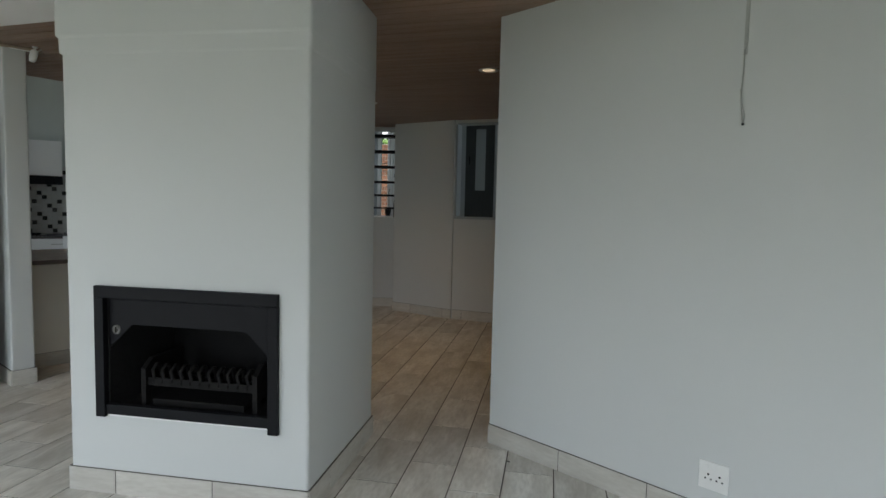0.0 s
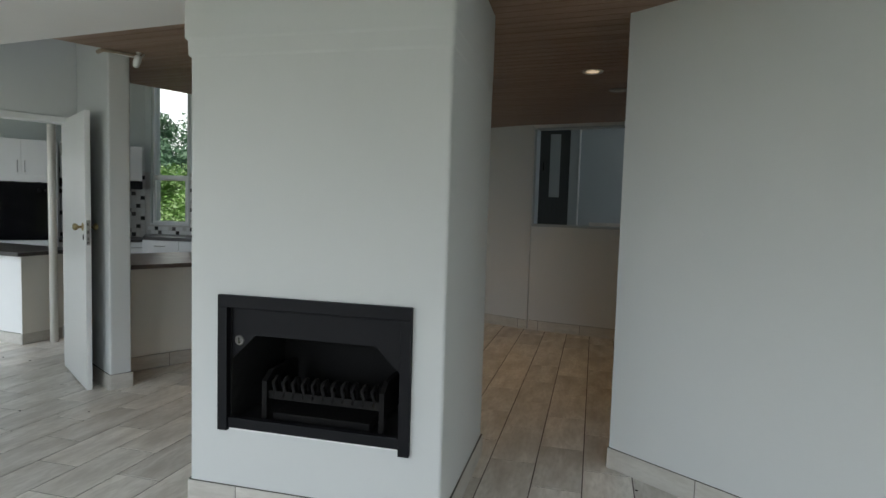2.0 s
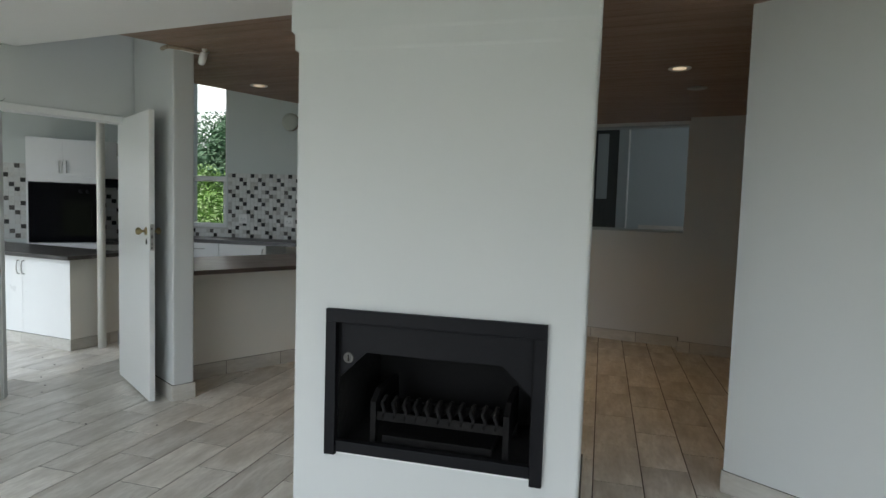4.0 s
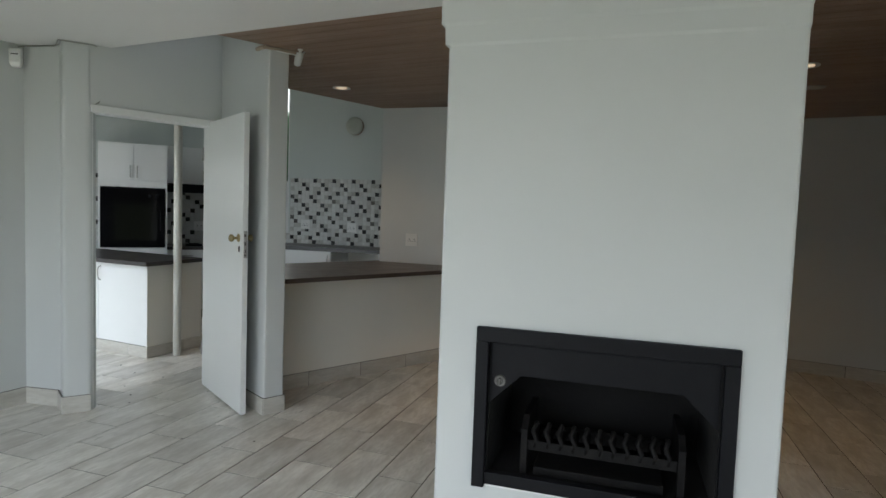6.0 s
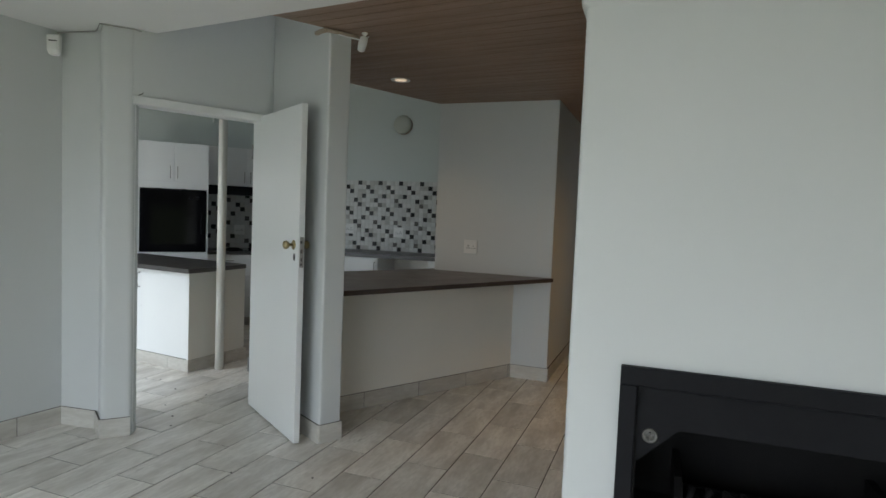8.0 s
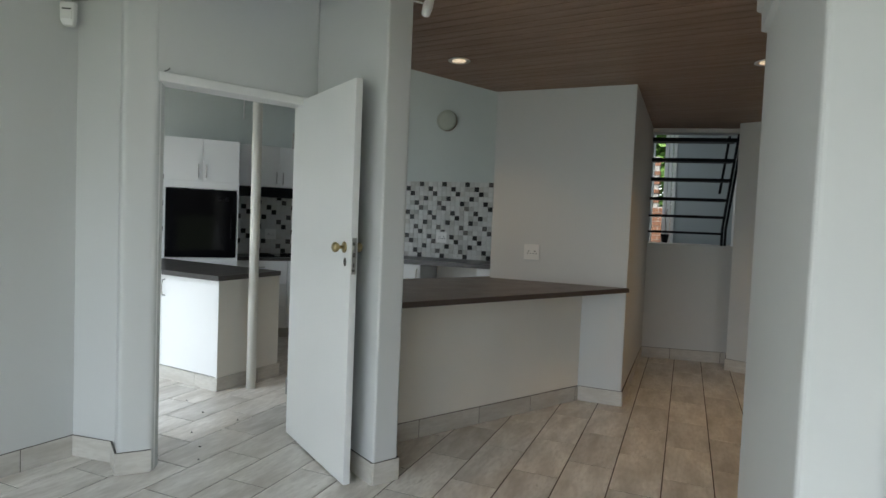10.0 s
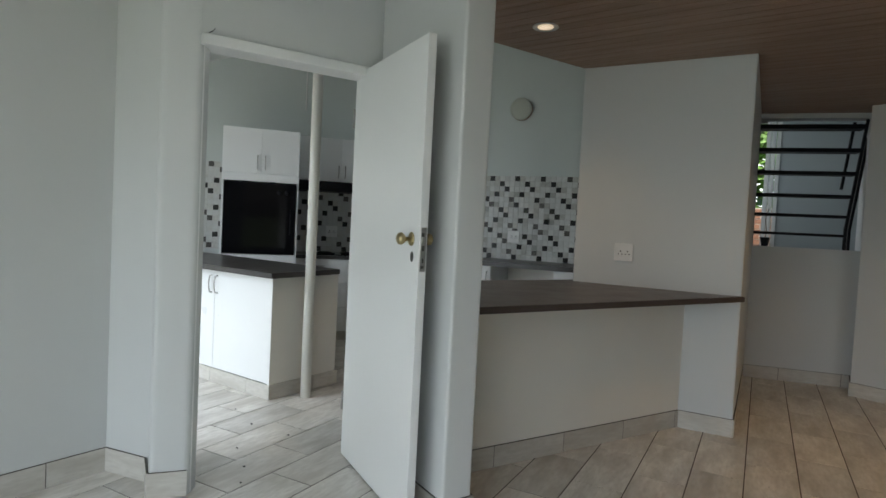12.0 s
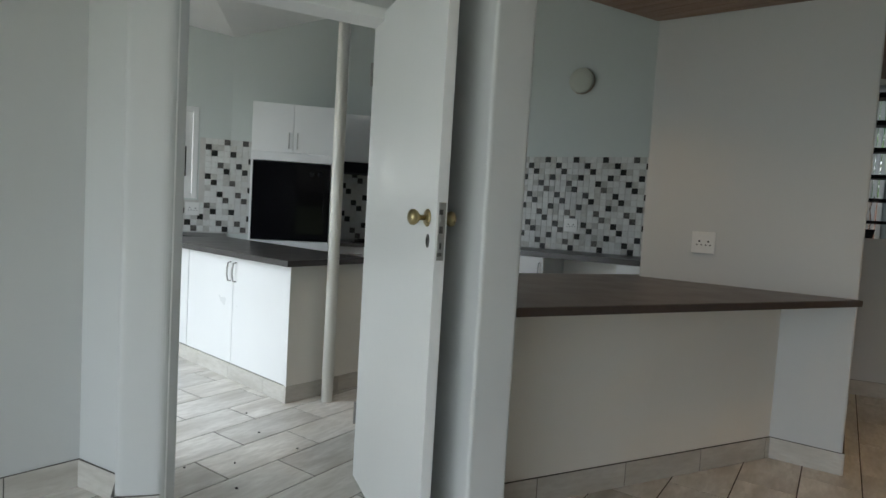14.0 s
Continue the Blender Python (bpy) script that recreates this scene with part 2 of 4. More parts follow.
def wall(name, p0, p1, z0, z1, thick, holes=(), mat=None):
    """A straight wall whose face lies on p0-p1; its thickness lies to the left of the run. holes: (s0, s1, z0, z1)."""
    length = math.hypot(p1[0] - p0[0], p1[1] - p0[1])
    xs = sorted({0, length, *[h[0] for h in holes], *[h[1] for h in holes]})
    zs = sorted({z0, z1, *[h[2] for h in holes], *[h[3] for h in holes]})
    bm = bmesh.new()

    def solid(i, k):
        if not (0 <= i < len(xs) - 1 and 0 <= k < len(zs) - 1):
            return False
        cx, cz = (xs[i] + xs[i + 1]) / 2, (zs[k] + zs[k + 1]) / 2
        return not any(h[0] < cx < h[1] and h[2] < cz < h[3] for h in holes)

    def quad(*c):
        bm.faces.new([bm.verts.new(v) for v in c])

    for i in range(len(xs) - 1):
        for k in range(len(zs) - 1):
            if not solid(i, k):
                continue
            a, b, lo, hi = xs[i], xs[i + 1], zs[k], zs[k + 1]
            quad((a, 0, lo), (b, 0, lo), (b, 0, hi), (a, 0, hi))
            quad((b, thick, lo), (a, thick, lo), (a, thick, hi), (b, thick, hi))
            if not solid(i - 1, k):
                quad((a, thick, lo), (a, 0, lo), (a, 0, hi), (a, thick, hi))
            if not solid(i + 1, k):
                quad((b, 0, lo), (b, thick, lo), (b, thick, hi), (b, 0, hi))
            if not solid(i, k - 1):
                quad((a, thick, lo), (b, thick, lo), (b, 0, lo), (a, 0, lo))
            if not solid(i, k + 1):
                quad((a, 0, hi), (b, 0, hi), (b, thick, hi), (a, thick, hi))
    bmesh.ops.remove_doubles(bm, verts=bm.verts, dist=1e-5)
    bmesh.ops.transform(bm, matrix=run_pose(p0, p1), verts=bm.verts)
    return tagged(mesh_object(name, bm, mat or PLASTER), "smooth plastered wall painted pale cool grey", "wall", kind="structure")


def rounded(poly, r, skip=(), seg=4):
    """The outline with its corners rounded."""
    out = []
    n = len(poly)
    for i in range(n):
        p = Vector(poly[i])
        if i in skip:
            out.append(tuple(p))
            continue
        a, b = (Vector(poly[i - 1]) - p).normalized(), (Vector(poly[(i + 1) % n]) - p).normalized()
        s, e = p + a * r, p + b * r
        for k in range(seg + 1):
            u = k / seg
            out.append(tuple((1 - u) ** 2 * s + 2 * u * (1 - u) * p + u * u * e))
    return out


# ---- large structure ----
WZ, LZ = 2.43, 2.432       # undersides of the board ceiling and of the lounge ceiling


def board_z(y):
    """Underside of the board ceiling, which rises gently towards the lounge."""
    return WZ + 0.018 * max(0.0, 5.3 - y)


TX, TY, TURN = 0.2561, 0.536, 6.5       # floor tile pitch and the turn of its rows

RW0, RW1 = (-0.49, 3.50), (3.25, 1.444)   # face of the slanting lounge wall

ground = tagged(mesh_object("ground", box(-400, 400, -400, 400, -0.5, -0.30), GRASS), "green garden ground round the house", "ground", kind="structure")
floor = tagged(mesh_object("floor", box(-9.5, 3.4, -1.6, 9.5, -0.25, -0.0025), GROUT), "floor of wood-look tiles with dark grout joints", "floor", kind="structure")

# lounge
wall("wall_west", (-5.575, 2.665), (-5.575, -1.4), 0, 2.6, -0.14)
wall("wall_south", (-5.7, -1.2), (3.2, -1.2), 0, 2.6, -0.2, holes=[(0.4, 4.3, 0.0, 2.25), (5.9, 7.7, 0.0, 2.25)])
wall("wall_east", (3.2, -1.3), (3.2, 8.4), 0, 2.6, -0.2)
wall("wall_right", RW0, RW1, 0, WZ + 0.12, 0.14)
tagged(mesh_object("ceiling_lounge", box(-5.72, 3.3, -1.4, 2.89, LZ, LZ + 0.25), CEIL_WHITE), "flat white painted lounge ceiling", "ceiling", kind="structure")
wall("wall_column", (-5.575, 2.665), (-5.30, 2.73), 0, 3.8, 0.1)
tagged(mesh_object("wall_column_return", prism(rounded([(-5.32, 2.74), (-5.15, 2.645), (-5.055, 2.78), (-5.12, 2.86), (-5.4, 2.9)], 0.03, seg=6), 0, 3.8), PLASTER), "plastered column beside the kitchen door", "column", kind="structure")

# door wall, kitchen door opening and the jog wall with its rounded end
D0, D1 = (-5.06, 2.775), (-4.75, 3.555)
wall("wall_door", D0, (-4.68, 3.731), 0, 3.8, 0.11, holes=[(0.0, 0.862, 0.0, 2.045)])
tagged(mesh_object("wall_jog", prism(rounded([(-4.727, 3.577), (-4.020, 3.280), (-3.963, 3.415), (-4.66, 3.715)], 0.014, skip=(0, 3)), 0, 3.8), PLASTER), "short plastered wall with rounded end", "wall", kind="structure")

# end wall beside the counter and the passage side of it
tagged(mesh_object("wall_end", prism(rounded([(-4.345, 5.305), (-3.255, 5.42), (-3.49, 7.6), (-4.3, 7.5)], 0.012, skip=(2, 3)), 0, 3.8), PLASTER), "plastered end wall behind the counter", "wall", kind="structure")

# far walls of the passage
wall("wall_stair", (-3.55, 7.33), (-2.62, 7.625), 0, 2.6, 0.16, holes=[(0.05, 0.955, 1.22, 2.385)])
tagged(mesh_object("wall_north", prism([(-2.645, 7.30), (-1.77, 7.045), (-1.75, 7.25), (-2.63, 7.66)], 0, 2.6), PLASTER), "plastered wall at the end of the passage", "wall", kind="structure")
wall("wall_hatch", (-1.77, 7.069), (-0.60, 6.969), 0, 2.6, 0.14, holes=[(0.01, 1.06, 1.262, 2.395)])
tagged(mesh_object("wall_northeast", prism([(-0.70, 6.755), (3.3, 6.45), (3.3, 7.1), (-0.67, 7.12)], 0, 2.6), PLASTER), "plastered wall beside the internal window", "wall", kind="structure")

# kitchen shell
K1, K2 = (-7.16, 6.41), (-8.36, 4.81)
wall("wall_kitchen_window", K1, (-3.9, 7.075), 0, 4.9, 0.2, holes=[(0.095, 0.665, 1.09, 3.35)], mat=KITCHEN_PAINT)
wall("wall_kitchen_hob", K2, K1, 0, 4.9, 0.2, mat=KITCHEN_PAINT)
wall("wall_kitchen_west", (-9.2, 3.1), K2, 0, 4.9, 0.2, holes=[(0.6, 1.61, 1.22, 2.1)], mat=KITCHEN_PAINT)
wall("wall_kitchen_southwest", (-8.4, 1.1), (-9.2, 3.1), 0, 4.9, 0.2, mat=KITCHEN_PAINT)
wall("wall_kitchen_south", (-5.7, 1.1), (-8.5, 1.1), 0, 4.9, 0.2, holes=[(0.25, 1.95, 0.0, 2.35)], mat=KITCHEN_PAINT)
wall("wall_kitchen_east", (-5.72, 2.8), (-5.72, 1.0), 2.0, 4.9, 0.1, mat=KITCHEN_PAINT)


def sloped_ceiling():
    bm = bmesh.new()
    def z(x, y):
        t = 0.6 * (x + 8.36) + 0.8 * (y - 4.81)
        return 2.815 + (0.33 if t > 0 else -0.1) * t
    # two slopes that meet in a valley across the kitchen
    for poly in ([(-9.46, 5.635), (-3.3, 1.015), (-3.3, 7.6), (-9.46, 7.6)], [(-9.46, 5.635), (-9.46, 0.9), (-3.3, 0.9), (-3.3, 1.015)]):
        lo = [bm.verts.new((x, y, z(x, y))) for x, y in poly]
        hi = [bm.verts.new((x, y, z(x, y) + 0.15)) for x, y in poly]
        bm.faces.new(lo)
        bm.faces.new(hi[::-1])
        for i in range(4):
            bm.faces.new((lo[i], lo[(i + 1) % 4], hi[(i + 1) % 4], hi[i]))
    return bm


tagged(mesh_object("ceiling_kitchen", sloped_ceiling(), CEIL_WHITE), "white sloping kitchen ceiling", "ceiling", kind="structure")

# board ceiling
BOARDS = [(-4.24, 2.893), (-4.024, 3.274), (-3.958, 3.42), (-4.93, 3.84), (-4.345, 5.298), (-3.255, 5.412), (-3.49, 7.62), (-2.6, 7.76), (-1.72, 7.19), (-0.55, 7.09), (3.2, 6.78), (3.2, 2.893)]


def clip_half(poly, y, keep_above):
    out = []
    for i in range(len(poly)):
        a, b = poly[i], poly[(i + 1) % len(poly)]
        ia, ib = (a[1] >= y) == keep_above, (b[1] >= y) == keep_above
        if ia:
            out.append(a)
        if ia != ib:
            u = (y - a[1]) / (b[1] - a[1])
            out.append((a[0] + u * (b[0] - a[0]), y))
    return out


def follow_slope(bm):
    for v in bm.verts:
        v.co.z += board_z(v.co.y) - WZ
    return bm


def board_ceiling():
    bm = bmesh.new()
    y = 2.893
    while y < 8.3:
        c = clip_half(clip_half(BOARDS, y, True), y + 0.080, False)
        pts = []
        for p in c:
            if not pts or (abs(p[0] - pts[-1][0]) + abs(p[1] - pts[-1][1])) > 1e-4:
                pts.append(p)
        if len(pts) > 2:
            add_prism(bm, pts, WZ, WZ + 0.01)
        y += 0.086
    return follow_slope(bm)


tagged(mesh_object("ceiling_boards", board_ceiling(), WOOD), "tongue-and-groove ceiling of reddish brown stained boards", "ceiling", kind="structure")
tagged(mesh_object("ceiling_backing", follow_slope(prism(BOARDS, WZ + 0.0095, WZ + 0.12)), GROOVE), "dark backing above the ceiling boards", "ceiling", kind="structure")

# chimney breast: x along its face, y into it
FIRE_WALL = pose(-1.66, 2.345, 0, 0, 0, 7.2)
chimney = tagged(empty("chimney_breast", FIRE_WALL), "broad plastered chimney breast with stepped shoulder", "chimney")


def chimney_parts():
    xl, xr, b = -0.612, 0.590, 0.965
    hx0, hx1, hz0, hz1 = -0.412, 0.410, 0.40, 0.945
    yield "pier", prism(rounded([(xl, 0), (hx0, 0), (hx0, b), (xl, b)], 0.016, skip=(1, 2)), 0, 2.04)
    yield "pier", prism(rounded([(hx1, 0), (xr, 0), (xr, b), (hx1, b)], 0.016, skip=(0, 3)), 0, 2.04)
    yield "lower_panel", box(hx0, hx1, 0, b, 0, hz0)
    yield "upper_panel", box(hx0, hx1, 0, b, hz1, 2.04)
    yield "back_panel", box(hx0, hx1, 0.52, b, hz0, hz1)
    bm = bmesh.new()
    rings = []
    for z, o in ((2.04, 0.0), (2.052, 0.017), (2.115, 0.019), (2.128, 0.034), (LZ + 0.2, 0.034)):
        rings.append([bm.verts.new((x, y, z)) for x, y in rounded([(xl - o, -o * 0.15), (xr + o * 0.2, -o * 0.15), (xr + o * 0.1, b), (xl - o, b + o)], 0.018)])
    for r0, r1 in zip(rings, rings[1:]):
        for k in range(len(r0)):
            bm.faces.new((r0[k], r0[(k + 1) % len(r0)], r1[(k + 1) % len(r0)], r1[k]))
    yield "shoulder", bm


for piece, shape in chimney_parts():
    part(piece, shape, PLASTER, chimney)


def wpart(name, bm, mat, parent, label="", smooth=False):
    """A part whose mesh is given in world places."""
    ob = part(name, bm, mat, parent, label, smooth)
    m = parent.matrix_basis
    if parent.parent:
        m = parent.parent.matrix_basis @ m
    ob.data.transform(m.inverted())
    return ob


# ---- fireplace ----
def fireplace():
    x0, x1, z0, z1 = -0.456, 0.452, 0.374, 0.992
    fire = tagged(empty("fireplace_insert", FIRE_WALL), "black steel built-in fireplace with empty iron grate", "fireplace")
    part("top_bar", box(x0, x1, -0.022, 0.01, z1 - 0.055, z1, 0.003), BLACK, fire)
    for a in (x0, x1 - 0.048):
        part("side_bar", box(a, a + 0.048, -0.022, 0.01, z0 - (0.014 if a > x0 else 0), z1 - 0.055, 0.003), BLACK, fire)
    part("bottom_bar", box(x0 + 0.048, x1 - 0.048, -0.012, 0.02, z0 + 0.012, z0 + 0.06, 0.003), BLACK, fire)
    a, b = x0 + 0.046, x1 - 0.046
    zb, zt = 0.402, 0.943
    for piece, dims in (("side_plate", (a, a + 0.008, 0.01, 0.5, zb, zt)), ("side_plate", (b - 0.008, b, 0.01, 0.5, zb, zt)),
                        ("back_plate", (a + 0.008, b - 0.008, 0.492, 0.5, zb, zt)), ("floor_plate", (a + 0.008, b - 0.008, 0.02, 0.492, zb, zb + 0.01)),
                        ("top_plate", (a + 0.008, b - 0.008, 0.01, 0.492, zt - 0.008, zt))):
        part(piece, box(*dims), SOOT, fire, "sooty black steel plate")
    part("hood", box(a + 0.008, b - 0.008, 0.014, 0.026, 0.812, zt - 0.008), BLACK, fire)
    part("hood_lip", box(a + 0.03, b - 0.03, 0.008, 0.014, 0.925, 0.932, 0.002), BLACK, fire)
    for s, x in ((1, a + 0.008), (-1, b - 0.008)):
        g = bmesh.new()
        pts = [(0, 0.812), (0.115 * s, 0.812), (0.0, 0.70)]
        v0 = [g.verts.new((x + p, 0.014, z)) for p, z in pts]
        v1 = [g.verts.new((x + p, 0.026, z)) for p, z in pts]
        g.faces.new(v0)
        g.faces.new(v1[::-1])
        for i in range(3):
            g.faces.new((v0[i], v0[(i + 1) % 3], v1[(i + 1) % 3], v1[i]))
        part("gusset", g, BLACK, fire)
    knob_at = Matrix.Translation((a + 0.045, 0.014, 0.785))
    knob = part("damper_knob", lathe([(0.023, 0), (0.023, 0.002), (0.020, 0.004), (0.018, 0.003), (0.010, 0.003), (0.008, 0.006), (0.003, 0.006)], 20, knob_at @ pose(0, 0, 0, 90)), DULLSTEEL, fire, "round steel damper knob", True)
    part("grip", box(a + 0.043, a + 0.047, -0.002, 0.010, 0.772, 0.798, 0.001), DULLSTEEL, knob)
    grate = part("grate", box(-0.265, 0.285, 0.085, 0.10, 0.505, 0.545, 0.003), IRON, fire, "cast iron fire grate")
    for x in (-0.285, 0.285):
        side = bmesh.new()
        v = [(0.0, 0.412), (0.0, 0.59), (0.06, 0.63), (0.30, 0.63), (0.30, 0.412), (0.27, 0.412), (0.27, 0.48), (0.04, 0.48), (0.03, 0.412)]
        l0 = [side.verts.new((x, 0.07 + y, z)) for y, z in v]
        l1 = [side.verts.new((x + 0.024, 0.07 + y, z)) for y, z in v]
        side.faces.new(l0)
        side.faces.new(l1[::-1])
        for i in range(len(v)):
            side.faces.new((l0[i], l0[(i + 1) % len(v)], l1[(i + 1) % len(v)], l1[i]))
        part("end_plate", side, IRON, grate)
    for i in range(11):
        x = -0.235 + i * 0.0485
        bar = tube([(x, 0.093, 0.52), (x + 0.007, 0.09, 0.548), (x - 0.009, 0.10, 0.578), (x + 0.004, 0.115, 0.605), (x, 0.14, 0.60), (x, 0.16, 0.51), (x, 0.36, 0.495)], 0.0095, 7)
        part("fire_bar", bar, IRON, grate, smooth=True)
    part("back_bar", box(-0.265, 0.285, 0.355, 0.37, 0.46, 0.515, 0.003), IRON, grate)
    part("ash_pan", box(-0.235, 0.24, 0.08, 0.36, 0.413, 0.445, 0.004), IRON, fire)
    strip = tagged(empty("filler_strip", FIRE_WALL), "thin line of white filler under the fireplace frame", "filler")
    part("bead", box(x0 + 0.05, x1 - 0.05, -0.005, -0.0005, z0 + 0.003, z0 + 0.011), CEIL_WHITE, strip)


fireplace()

# ---- counter ----
CU = (0.39, 0.921)
cm = run_pose((-4.17, 3.24), (-4.17 + CU[0], 3.24 + CU[1]))   # x along the counter; y towards the kitchen
counter_len = (-3.25 + 4.17) * CU[0] + (5.42 - 3.24) * CU[1]


def counter():
    base = tagged(empty("counter_base", cm), "cream painted half wall under the counter", "half wall")
    part("base_wall", box(0.2, counter_len - 0.06, 0.296, 0.46, 0, 0.872), CREAM, base)
    part("back_panel", box(0.3, counter_len - 0.45, 0.461, 0.98, 0.1, 0.872), WHITE, base, "white kitchen side of the counter")
    top = tagged(empty("countertop", cm @ pose(0, 0, 0.873)), "dark brown laminate breakfast counter top", "countertop")
    L = counter_len
    poly = [(0.22, -0.01), (L, 0.0), (L - 0.53, 0.955), (L - 0.40, 1.06), (0.34, 1.06)]
    bm = prism(poly, 0, 0.034)
    part("slab", bm, TOPBROWN, top)
    part("edging", box(0.225, L - 0.004, -0.016, -0.0105, 0.002, 0.033), TOPBROWN, top)


counter()


# ---- sockets ----
def socket(m, label):
    s = tagged(empty("wall_socket", m), label, "socket")
    part("plate", box(-0.063, 0.063, 0.0, 0.009, -0.062, 0.062, 0.003), PLASTIC, s)
    for x, z, r in ((-0.027, 0.006, 0.0052), (0.021, 0.006, 0.0052), (-0.039, -0.014, 0.0042), (-0.015, -0.014, 0.0042), (0.009, -0.014, 0.0042), (0.033, -0.014, 0.0042)):
        part("pin_hole", lathe([(r, 0), (r, 0.0006)], 12, Matrix.Translation((x, 0.0092, z)) @ pose(0, 0, 0, -90)), HOLE, s)
    for x in (-0.03, 0.03):
        part("switch", box(x - 0.01, x + 0.01, 0.009, 0.012, 0.03, 0.046, 0.001), PLASTIC, s)


def facing(x, y, z, nx, ny):
    """A pose on a wall whose y axis is the wall's outward normal."""
    return pose(x, y, z, 0, 0, math.degrees(math.atan2(ny, nx)) - 90)


socket(facing(0.638, 2.881, 0.252, -0.481, -0.877), "white double wall socket low on the wall")
socket(facing(-3.995, 5.337, 1.14, 0.105, -0.995), "white wall socket above the counter")

# ---- loose wire ----
wire = tagged(empty("hanging_wire", facing(0.661, 2.868, 1.758, -0.481, -0.877)), "thin white wire in a wall chase with bare end", "wire")
part("conduit", box(-0.008, 0.007, -0.001, 0.0035, 0.28, 0.74, 0.001), CHASE, wire, "dull grey filled chase")
part("cable", tube([(0.003, 0.004, 0.30), (0.002, 0.006, 0.22), (0.006, 0.008, 0.12), (0.0, 0.012, 0.06), (-0.006, 0.012, 0.01), (-0.008, 0.01, 0.0)], 0.0028, 8), CHASE, wire, smooth=True)
part("strand", tube([(0.009, 0.008, 0.14), (-0.002, 0.014, 0.08), (-0.014, 0.012, 0.03), (-0.010, 0.01, 0.008)], 0.002, 8), CHASE, wire, smooth=True)
part("tip", lathe([(0.005, 0), (0.005, 0.008)], 10, Matrix.Translation((-0.008, 0.009, -0.006))), HOLE, wire)

# ---- kitchen door ----
def kitchen_door():
    fm = run_pose(D0, D1)
    fr = tagged(empty("door_frame", fm), "white painted door frame of the kitchen doorway", "door frame", kind="structure")
    part("head", box(0.0, 0.86, -0.022, 0.122, 1.995, 2.043, 0.004), DOORPAINT, fr)
    part("jamb", box(0.0, 0.02, 0.014, 0.122, 0, 1.995, 0.004), DOORPAINT, fr)
    part("jamb", box(0.848, 0.860, -0.012, 0.122, 0, 1.995, 0.004), DOORPAINT, fr)
    hinge, tip = (-4.878, 3.552), (-4.125, 3.176)
    dm = run_pose(hinge, tip)
    W = math.hypot(tip[0] - hinge[0], tip[1] - hinge[1])
    door = tagged(empty("kitchen_door", dm), "white painted flush door standing wide open", "door")
    part("leaf", box(0.0, W, 0.0, 0.036, 0.012, 2.028, 0.002), DOORPAINT, door)
    kx, kz = W - 0.075, 1.20
    for s, y in ((-1, 0.0), (1, 0.036)):
        part("rose", lathe([(0.029, 0), (0.029, 0.003), (0.022, 0.008), (0.011, 0.010)], 24, Matrix.Translation((kx, y, kz)) @ pose(0, 0, 0, 90 if s < 0 else -90)), BRASS, door, "aged brass rose", True)
        part("knob", lathe([(r, h * (1.0 if s < 0 else 0.9)) for r, h in ((0.009, 0.008), (0.009, 0.028), (0.020, 0.036), (0.026, 0.047), (0.024, 0.058), (0.014, 0.065), (0.004, 0.067))], 24, Matrix.Translation((kx, y, kz)) @ pose(0, 0, 0, 90 if s < 0 else -90)), BRASS, door, "round brass door knob", True)
    esc = lathe([(0.0145, 0), (0.0145, 0.002), (0.010, 0.004)], 20, Matrix.Translation((kx + 0.012, 0, kz - 0.073)) @ pose(0, 0, 0, 90) @ Matrix.Diagonal((1, 1.5, 1, 1)))
    e = part("keyhole_plate", esc, DULLSTEEL, door, "oval keyhole plate", True)
    part("keyhole", box(kx + 0.009, kx + 0.015, -0.0048, -0.004, kz - 0.086, kz - 0.064), HOLE, e)
    lock = part("lock_plate", box(W - 0.0005, W + 0.0015, 0.007, 0.030, kz - 0.13, kz + 0.05, 0.0005), STEEL, door, "mortice lock face plate")
    for i, (z, h) in enumerate(((kz + 0.02, 0.016), (kz - 0.035, 0.022), (kz - 0.085, 0.02), (kz - 0.112, 0.012))):
        part("worn_patch", box(W + 0.0014, W + 0.0019, 0.0085 + 0.003 * (i % 3), 0.021 + 0.0025 * (i % 2), z - h / 2, z + h / 2), DULLSTEEL, lock, "dull worn metal")
    part("latch", box(W, W + 0.008, 0.011, 0.025, kz - 0.012, kz + 0.012, 0.002), STEEL, lock)
    for z in (kz - 0.12, kz + 0.04):
        part("screw", lathe([(0.004, 0), (0.003, 0.001)], 10, Matrix.Translation((W + 0.0015, 0.0185, z)) @ pose(0, 0, 0, 0, 90)), STEEL, lock)
    for z in (0.25, 1.75):
        part("hinge", tube([(-0.004, -0.004, z), (-0.004, -0.004, z + 0.1)], 0.006, 10), STEEL, door)
    hook = tagged(empty("cable_stub", fm @ pose(0.03, -0.012, 2.046)), "short dark cable stub above the door frame", "cable")
    part("stub", tube([(0, 0.012, 0.004), (0.006, -0.004, 0.006), (0.016, -0.010, 0.014), (0.020, -0.008, 0.022)], 0.002, 7), HOLE, hook, smooth=True)
    stop = tagged(empty("floor_bolt", pose(-5.10, 2.80, 0)), "small metal bolt at the foot of the door frame", "bolt")
    part("bolt", box(0.0, 0.02, -0.03, 0.0, 0.0, 0.06, 0.003), STEEL, stop)


kitchen_door()


